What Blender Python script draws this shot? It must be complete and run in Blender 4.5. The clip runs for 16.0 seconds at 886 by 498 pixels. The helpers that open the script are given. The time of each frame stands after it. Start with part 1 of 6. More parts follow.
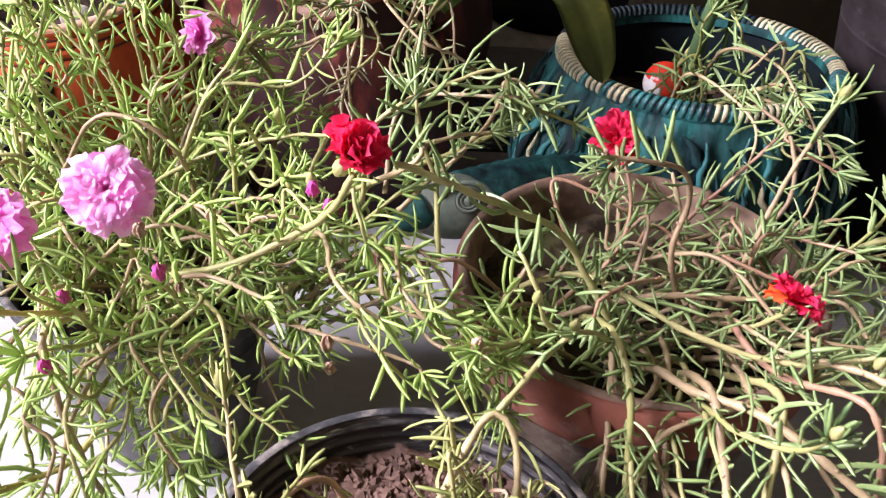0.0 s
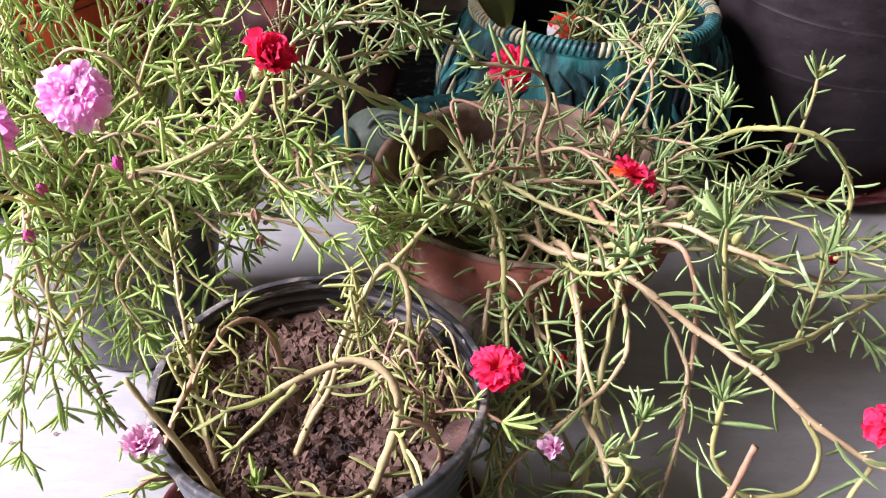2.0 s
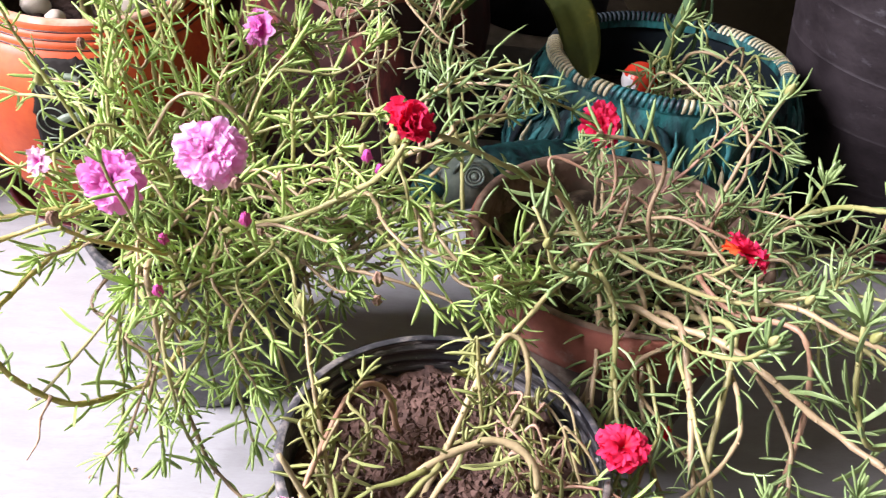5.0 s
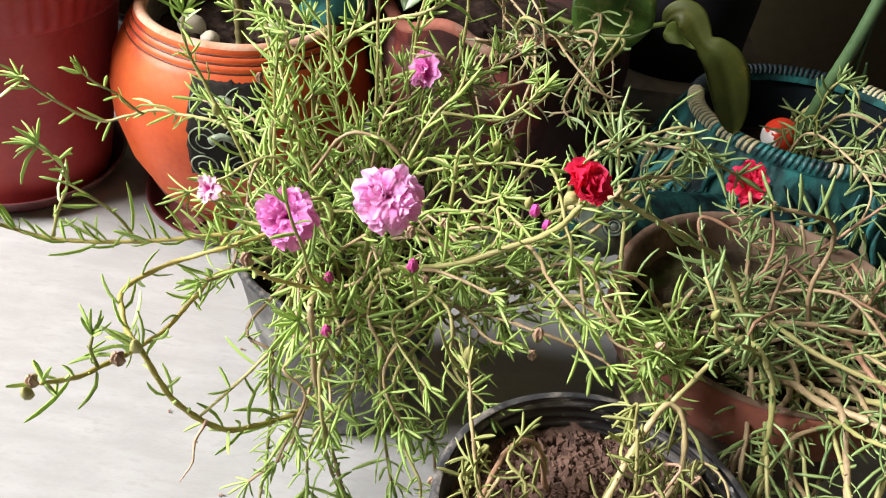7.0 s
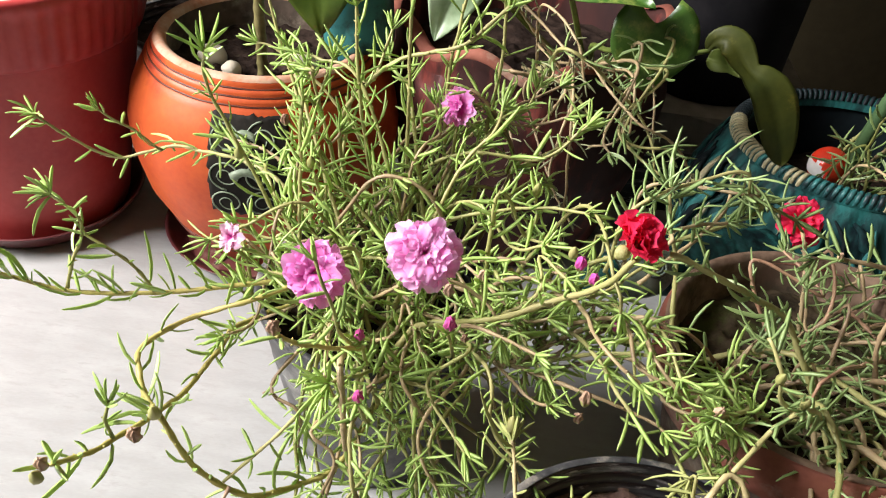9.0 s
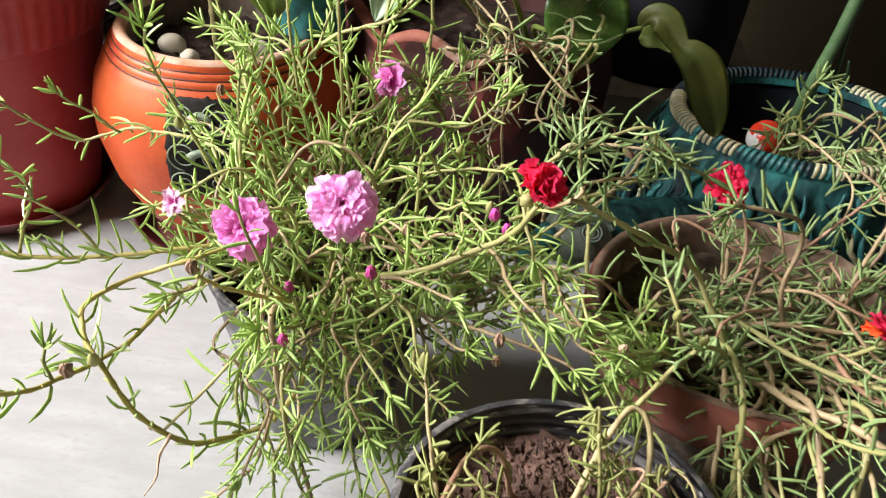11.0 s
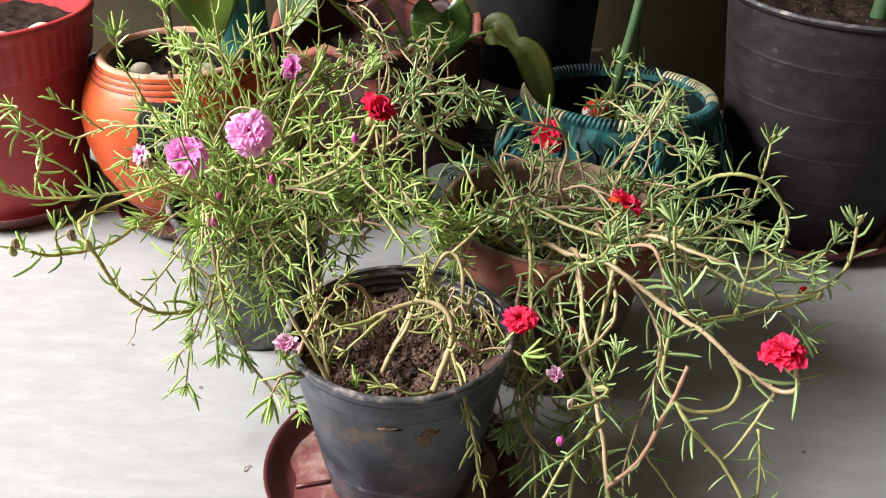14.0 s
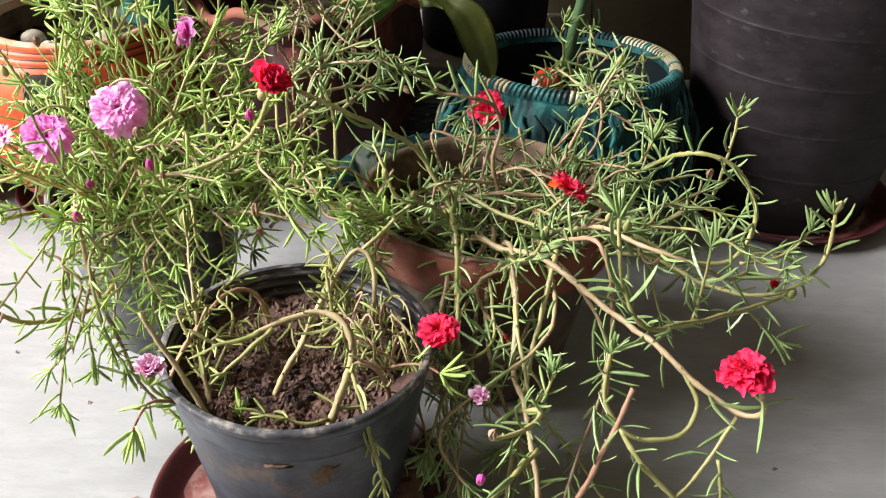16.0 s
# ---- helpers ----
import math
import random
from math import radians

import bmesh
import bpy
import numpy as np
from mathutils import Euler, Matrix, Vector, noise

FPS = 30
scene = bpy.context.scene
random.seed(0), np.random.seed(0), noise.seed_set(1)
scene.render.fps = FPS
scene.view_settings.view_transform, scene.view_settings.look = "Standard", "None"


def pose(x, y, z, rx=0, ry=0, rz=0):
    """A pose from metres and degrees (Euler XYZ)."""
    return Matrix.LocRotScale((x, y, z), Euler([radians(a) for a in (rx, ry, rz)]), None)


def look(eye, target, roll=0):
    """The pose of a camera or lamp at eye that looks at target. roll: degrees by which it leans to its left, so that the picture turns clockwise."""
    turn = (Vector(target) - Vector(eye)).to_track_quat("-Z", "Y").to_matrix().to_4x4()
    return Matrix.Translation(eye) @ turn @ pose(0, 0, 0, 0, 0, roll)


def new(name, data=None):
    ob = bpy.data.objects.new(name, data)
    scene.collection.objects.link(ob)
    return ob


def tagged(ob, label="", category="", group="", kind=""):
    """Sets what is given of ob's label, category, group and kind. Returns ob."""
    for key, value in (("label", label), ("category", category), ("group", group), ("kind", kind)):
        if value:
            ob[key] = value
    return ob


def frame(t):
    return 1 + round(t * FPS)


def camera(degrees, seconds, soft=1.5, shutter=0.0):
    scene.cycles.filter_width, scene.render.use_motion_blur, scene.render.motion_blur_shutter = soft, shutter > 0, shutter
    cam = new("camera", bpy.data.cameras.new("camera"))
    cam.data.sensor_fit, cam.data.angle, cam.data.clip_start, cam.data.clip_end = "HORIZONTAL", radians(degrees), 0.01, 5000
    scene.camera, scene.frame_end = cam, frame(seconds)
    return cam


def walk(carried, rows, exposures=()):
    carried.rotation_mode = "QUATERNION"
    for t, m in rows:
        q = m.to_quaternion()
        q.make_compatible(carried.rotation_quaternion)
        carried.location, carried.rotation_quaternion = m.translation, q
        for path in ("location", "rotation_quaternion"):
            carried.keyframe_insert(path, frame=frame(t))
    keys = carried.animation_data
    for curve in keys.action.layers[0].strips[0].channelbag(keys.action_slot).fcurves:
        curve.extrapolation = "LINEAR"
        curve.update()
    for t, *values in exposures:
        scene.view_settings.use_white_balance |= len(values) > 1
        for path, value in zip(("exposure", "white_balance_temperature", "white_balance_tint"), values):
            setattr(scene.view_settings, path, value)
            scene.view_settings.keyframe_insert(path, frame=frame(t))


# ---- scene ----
cam = camera(53.2, 16.0, soft=1.1, shutter=0.25)
METRES, EYE, TILT, LEAN, TURN = 1.05, 0.569, -38.0, -2.7, 0.0
ROWS = [
    (0.0, 0.0, 0.0, 0.0, -0.0, -0.0, -0.0),
    (0.5, 0.0216, -0.0323, -0.0213, -0.3, 0.06, 1.06),
    (1.0, 0.0337, -0.0725, -0.0434, -0.45, 0.13, 1.87),
    (1.5, 0.0377, -0.1003, -0.0664, -0.96, 0.03, 1.92),
    (2.0, 0.0467, -0.1132, -0.0703, -1.19, -0.05, 2.07),
    (2.5, 0.0577, -0.1119, -0.0719, -1.83, -0.11, 2.63),
    (3.0, 0.0635, -0.1088, -0.0712, -2.39, -0.18, 3.12),
    (3.5, 0.0537, -0.0973, -0.0606, -2.57, -0.21, 3.19),
    (4.0, 0.033, -0.0928, -0.052, -2.66, -0.29, 3.19),
    (4.5, -0.002, -0.1015, -0.036, -2.75, -0.34, 1.96),
    (5.0, -0.0403, -0.1127, -0.0255, -2.39, -0.21, -0.96),
    (5.2, -0.0541, -0.1167, -0.0217, -1.99, 0.13, -1.71),
    (7.3, -0.1078, -0.1097, 0.0011, 1.87, 0.44, -5.66),
    (7.5, -0.1108, -0.1076, 0.0041, 1.73, 0.59, -5.59),
    (8.0, -0.1192, -0.1018, 0.0123, 2.02, 0.54, -5.57),
    (8.2, -0.1222, -0.0997, 0.0153, 2.24, 0.57, -5.52),
    (10.3, -0.1003, -0.0379, 0.0308, 3.22, 1.32, -5.36),
    (10.5, -0.0939, -0.0522, 0.0207, 3.18, 1.44, -5.35),
    (11.0, -0.0641, -0.1057, -0.0082, 3.24, 1.54, -4.26),
    (11.5, -0.0262, -0.1652, -0.0411, 3.26, 1.95, -2.6),
    (12.0, 0.0011, -0.2272, -0.0822, 3.2, 2.77, -1.62),
    (12.5, 0.0186, -0.2889, -0.1126, 3.17, 4.14, -0.83),
    (13.0, 0.029, -0.3339, -0.1373, 3.12, 5.69, -0.68),
    (13.5, 0.0489, -0.3544, -0.1587, 3.08, 6.51, -0.6),
    (14.0, 0.0595, -0.3548, -0.1661, 2.98, 6.61, -0.47),
    (14.5, 0.0633, -0.3428, -0.1702, 3.0, 6.58, -0.47),
    (15.0, 0.0826, -0.312, -0.1595, 2.89, 6.53, -0.42),
    (15.5, 0.0983, -0.2681, -0.1456, 2.46, 5.96, -0.12),
    (16.0, 0.1089, -0.2353, -0.1354, 1.88, 4.9, 0.24),
]
EXPOSURES = [(0.0, 0.36, 6020, 29), (4.5, 0.34, 5900, 28), (6.5, -0.09, 6450, 12), (10.5, -0.08, 6400, 12), (12.5, -0.02, 6250, 13), (14.0, 0.06, 6300, 13), (16.0, 0.13, 6300, 12)]
walk(cam, [(t, pose(0, 0, EYE, TILT, LEAN, TURN) @ pose(METRES * x, METRES * y, METRES * z, 90 + pitch, roll, yaw)) for t, x, y, z, yaw, pitch, roll in ROWS], EXPOSURES)

# ---------------------------------------------------------------- light
world = bpy.data.worlds.new("world")
scene.world = world
world.use_nodes = True
wn = world.node_tree
sky = wn.nodes.new("ShaderNodeTexSky")
sky.sky_type = "NISHITA"
sky.sun_disc = False
sky.sun_elevation, sky.sun_rotation = radians(50), radians(-70)
wn.links.new(sky.outputs[0], wn.nodes["Background"].inputs[0])
wn.nodes["Background"].inputs[1].default_value = 0.006


def area_lamp(name, eye, target, wide, high, watts, colour):
    lamp = bpy.data.lights.new(name, "AREA")
    lamp.shape, lamp.size, lamp.size_y, lamp.energy, lamp.color = "RECTANGLE", wide, high, watts, colour
    ob = new(name, lamp)
    ob.matrix_world = look(eye, target)
    return ob


area_lamp("window_daylight", (-2.55, 0.02, 1.95), (0.0, 0.45, 0.15), 1.5, 1.3, 372, (1.0, 0.98, 0.96))
# warm fill lamp added at front right; no doorway is known there
area_lamp("front_right_fill", (1.5, -2.35, 1.45), (0.5, 0.5, 0.2), 1.5, 1.8, 3.4, (1.0, 0.86, 0.70))

# ---------------------------------------------------------------- materials


def mat(name, dark, light, scale=20.0, rough=0.6, bump=0.15, fine=200.0, spec=0.4, spread=0.25, thin=0.0, detail=5.0, stretch=(1, 1, 1), coat=0.0, stain=None, stain_scale=6.0, stain_at=0.6, inner=None, island=0.0, scratch=None):
    """Two colours mixed by a coarse and a fine noise, a third as stains, a little relief, and some change from object to object."""
    m = bpy.data.materials.new(name)
    m.use_nodes = True
    nt = m.node_tree
    n, l = nt.nodes, nt.links
    p = n["Principled BSDF"]
    tc = n.new("ShaderNodeTexCoord")
    mp = n.new("ShaderNodeMapping")
    mp.inputs["Scale"].default_value = stretch
    l.new(tc.outputs["Object"], mp.inputs[0])
    a = n.new("ShaderNodeTexNoise")
    a.inputs["Scale"].default_value, a.inputs["Detail"].default_value = scale, detail
    b = n.new("ShaderNodeTexNoise")
    b.inputs["Scale"].default_value, b.inputs["Detail"].default_value = fine, 3.0
    l.new(mp.outputs[0], a.inputs[0]), l.new(mp.outputs[0], b.inputs[0])
    mx = n.new("ShaderNodeMath")
    mx.operation = "MULTIPLY_ADD"
    l.new(b.outputs[0], mx.inputs[0])
    mx.inputs[1].default_value = 0.35
    l.new(a.outputs[0], mx.inputs[2])
    rnd = n.new("ShaderNodeObjectInfo")
    ad = n.new("ShaderNodeMath")
    ad.operation = "MULTIPLY_ADD"
    l.new(rnd.outputs["Random"], ad.inputs[0])
    ad.inputs[1].default_value = spread
    l.new(mx.outputs[0], ad.inputs[2])
    if island:
        geo = n.new("ShaderNodeNewGeometry")
        isl = n.new("ShaderNodeMath")
        isl.operation = "MULTIPLY_ADD"
        l.new(geo.outputs["Random Per Island"], isl.inputs[0])
        isl.inputs[1].default_value = island
        l.new(ad.outputs[0], isl.inputs[2])
        ad = isl
    rp = n.new("ShaderNodeValToRGB")
    rp.color_ramp.elements[0].position, rp.color_ramp.elements[1].position = 0.48, 0.95
    rp.color_ramp.elements[0].color, rp.color_ramp.elements[1].color = (*dark, 1), (*light, 1)
    l.new(ad.outputs[0], rp.inputs[0])
    colour = rp.outputs[0]
    if stain:
        s = n.new("ShaderNodeTexNoise")
        s.inputs["Scale"].default_value, s.inputs["Detail"].default_value = stain_scale, 8.0
        s.inputs["Roughness"].default_value = 0.7
        l.new(mp.outputs[0], s.inputs[0])
        sr = n.new("ShaderNodeValToRGB")
        sr.color_ramp.elements[0].position, sr.color_ramp.elements[1].position = stain_at - 0.05, stain_at + 0.08
        l.new(s.outputs[0], sr.inputs[0])
        mc = n.new("ShaderNodeMixRGB")
        mc.inputs[2].default_value = (*stain, 1)
        l.new(sr.outputs[0], mc.inputs[0])
        l.new(colour, mc.inputs[1])
        colour = mc.outputs[0]
    if scratch:
        tint, size, at, along = scratch
        ms = n.new("ShaderNodeMapping")
        ms.inputs["Scale"].default_value = along
        ms.inputs["Rotation"].default_value = (0.5, 0.35, 0.2)
        l.new(tc.outputs["Object"], ms.inputs[0])
        s = n.new("ShaderNodeTexNoise")
        s.inputs["Scale"].default_value, s.inputs["Detail"].default_value = size, 4.0
        l.new(ms.outputs[0], s.inputs[0])
        sr = n.new("ShaderNodeValToRGB")
        sr.color_ramp.elements[0].position, sr.color_ramp.elements[1].position = at, at + 0.06
        l.new(s.outputs[0], sr.inputs[0])
        mc = n.new("ShaderNodeMixRGB")
        mc.inputs[2].default_value = (*tint, 1)
        l.new(sr.outputs[0], mc.inputs[0])
        l.new(colour, mc.inputs[1])
        colour = mc.outputs[0]
    if inner:
        sx = n.new("ShaderNodeSeparateXYZ")
        l.new(tc.outputs["Object"], sx.inputs[0])
        gr = n.new("ShaderNodeValToRGB")
        gr.color_ramp.elements[0].position, gr.color_ramp.elements[1].position = 0.25, 0.85
        gr.color_ramp.elements[0].color, gr.color_ramp.elements[1].color = (1, 1, 1, 1), (0, 0, 0, 1)
        l.new(sx.outputs[0], gr.inputs[0])
        mi = n.new("ShaderNodeMixRGB")
        mi.inputs[2].default_value = (*inner, 1)
        l.new(gr.outputs[0], mi.inputs[0])
        l.new(colour, mi.inputs[1])
        colour = mi.outputs[0]
    l.new(colour, p.inputs["Base Color"])
    p.inputs["Roughness"].default_value = rough
    p.inputs["Specular IOR Level"].default_value = spec
    p.inputs["Coat Weight"].default_value = coat
    p.inputs["Coat Roughness"].default_value = 0.15
    if bump:
        bp = n.new("ShaderNodeBump")
        bp.inputs["Strength"].default_value = bump
        bp.inputs["Distance"].default_value = 0.002
        l.new(mx.outputs[0], bp.inputs["Height"])
        l.new(bp.outputs[0], p.inputs["Normal"])
    if thin:
        tr = n.new("ShaderNodeBsdfTranslucent")
        l.new(colour, tr.inputs[0])
        ms = n.new("ShaderNodeMixShader")
        ms.inputs[0].default_value = thin
        l.new(p.outputs[0], ms.inputs[1]), l.new(tr.outputs[0], ms.inputs[2])
        l.new(ms.outputs[0], n["Material Output"].inputs[0])
    return m


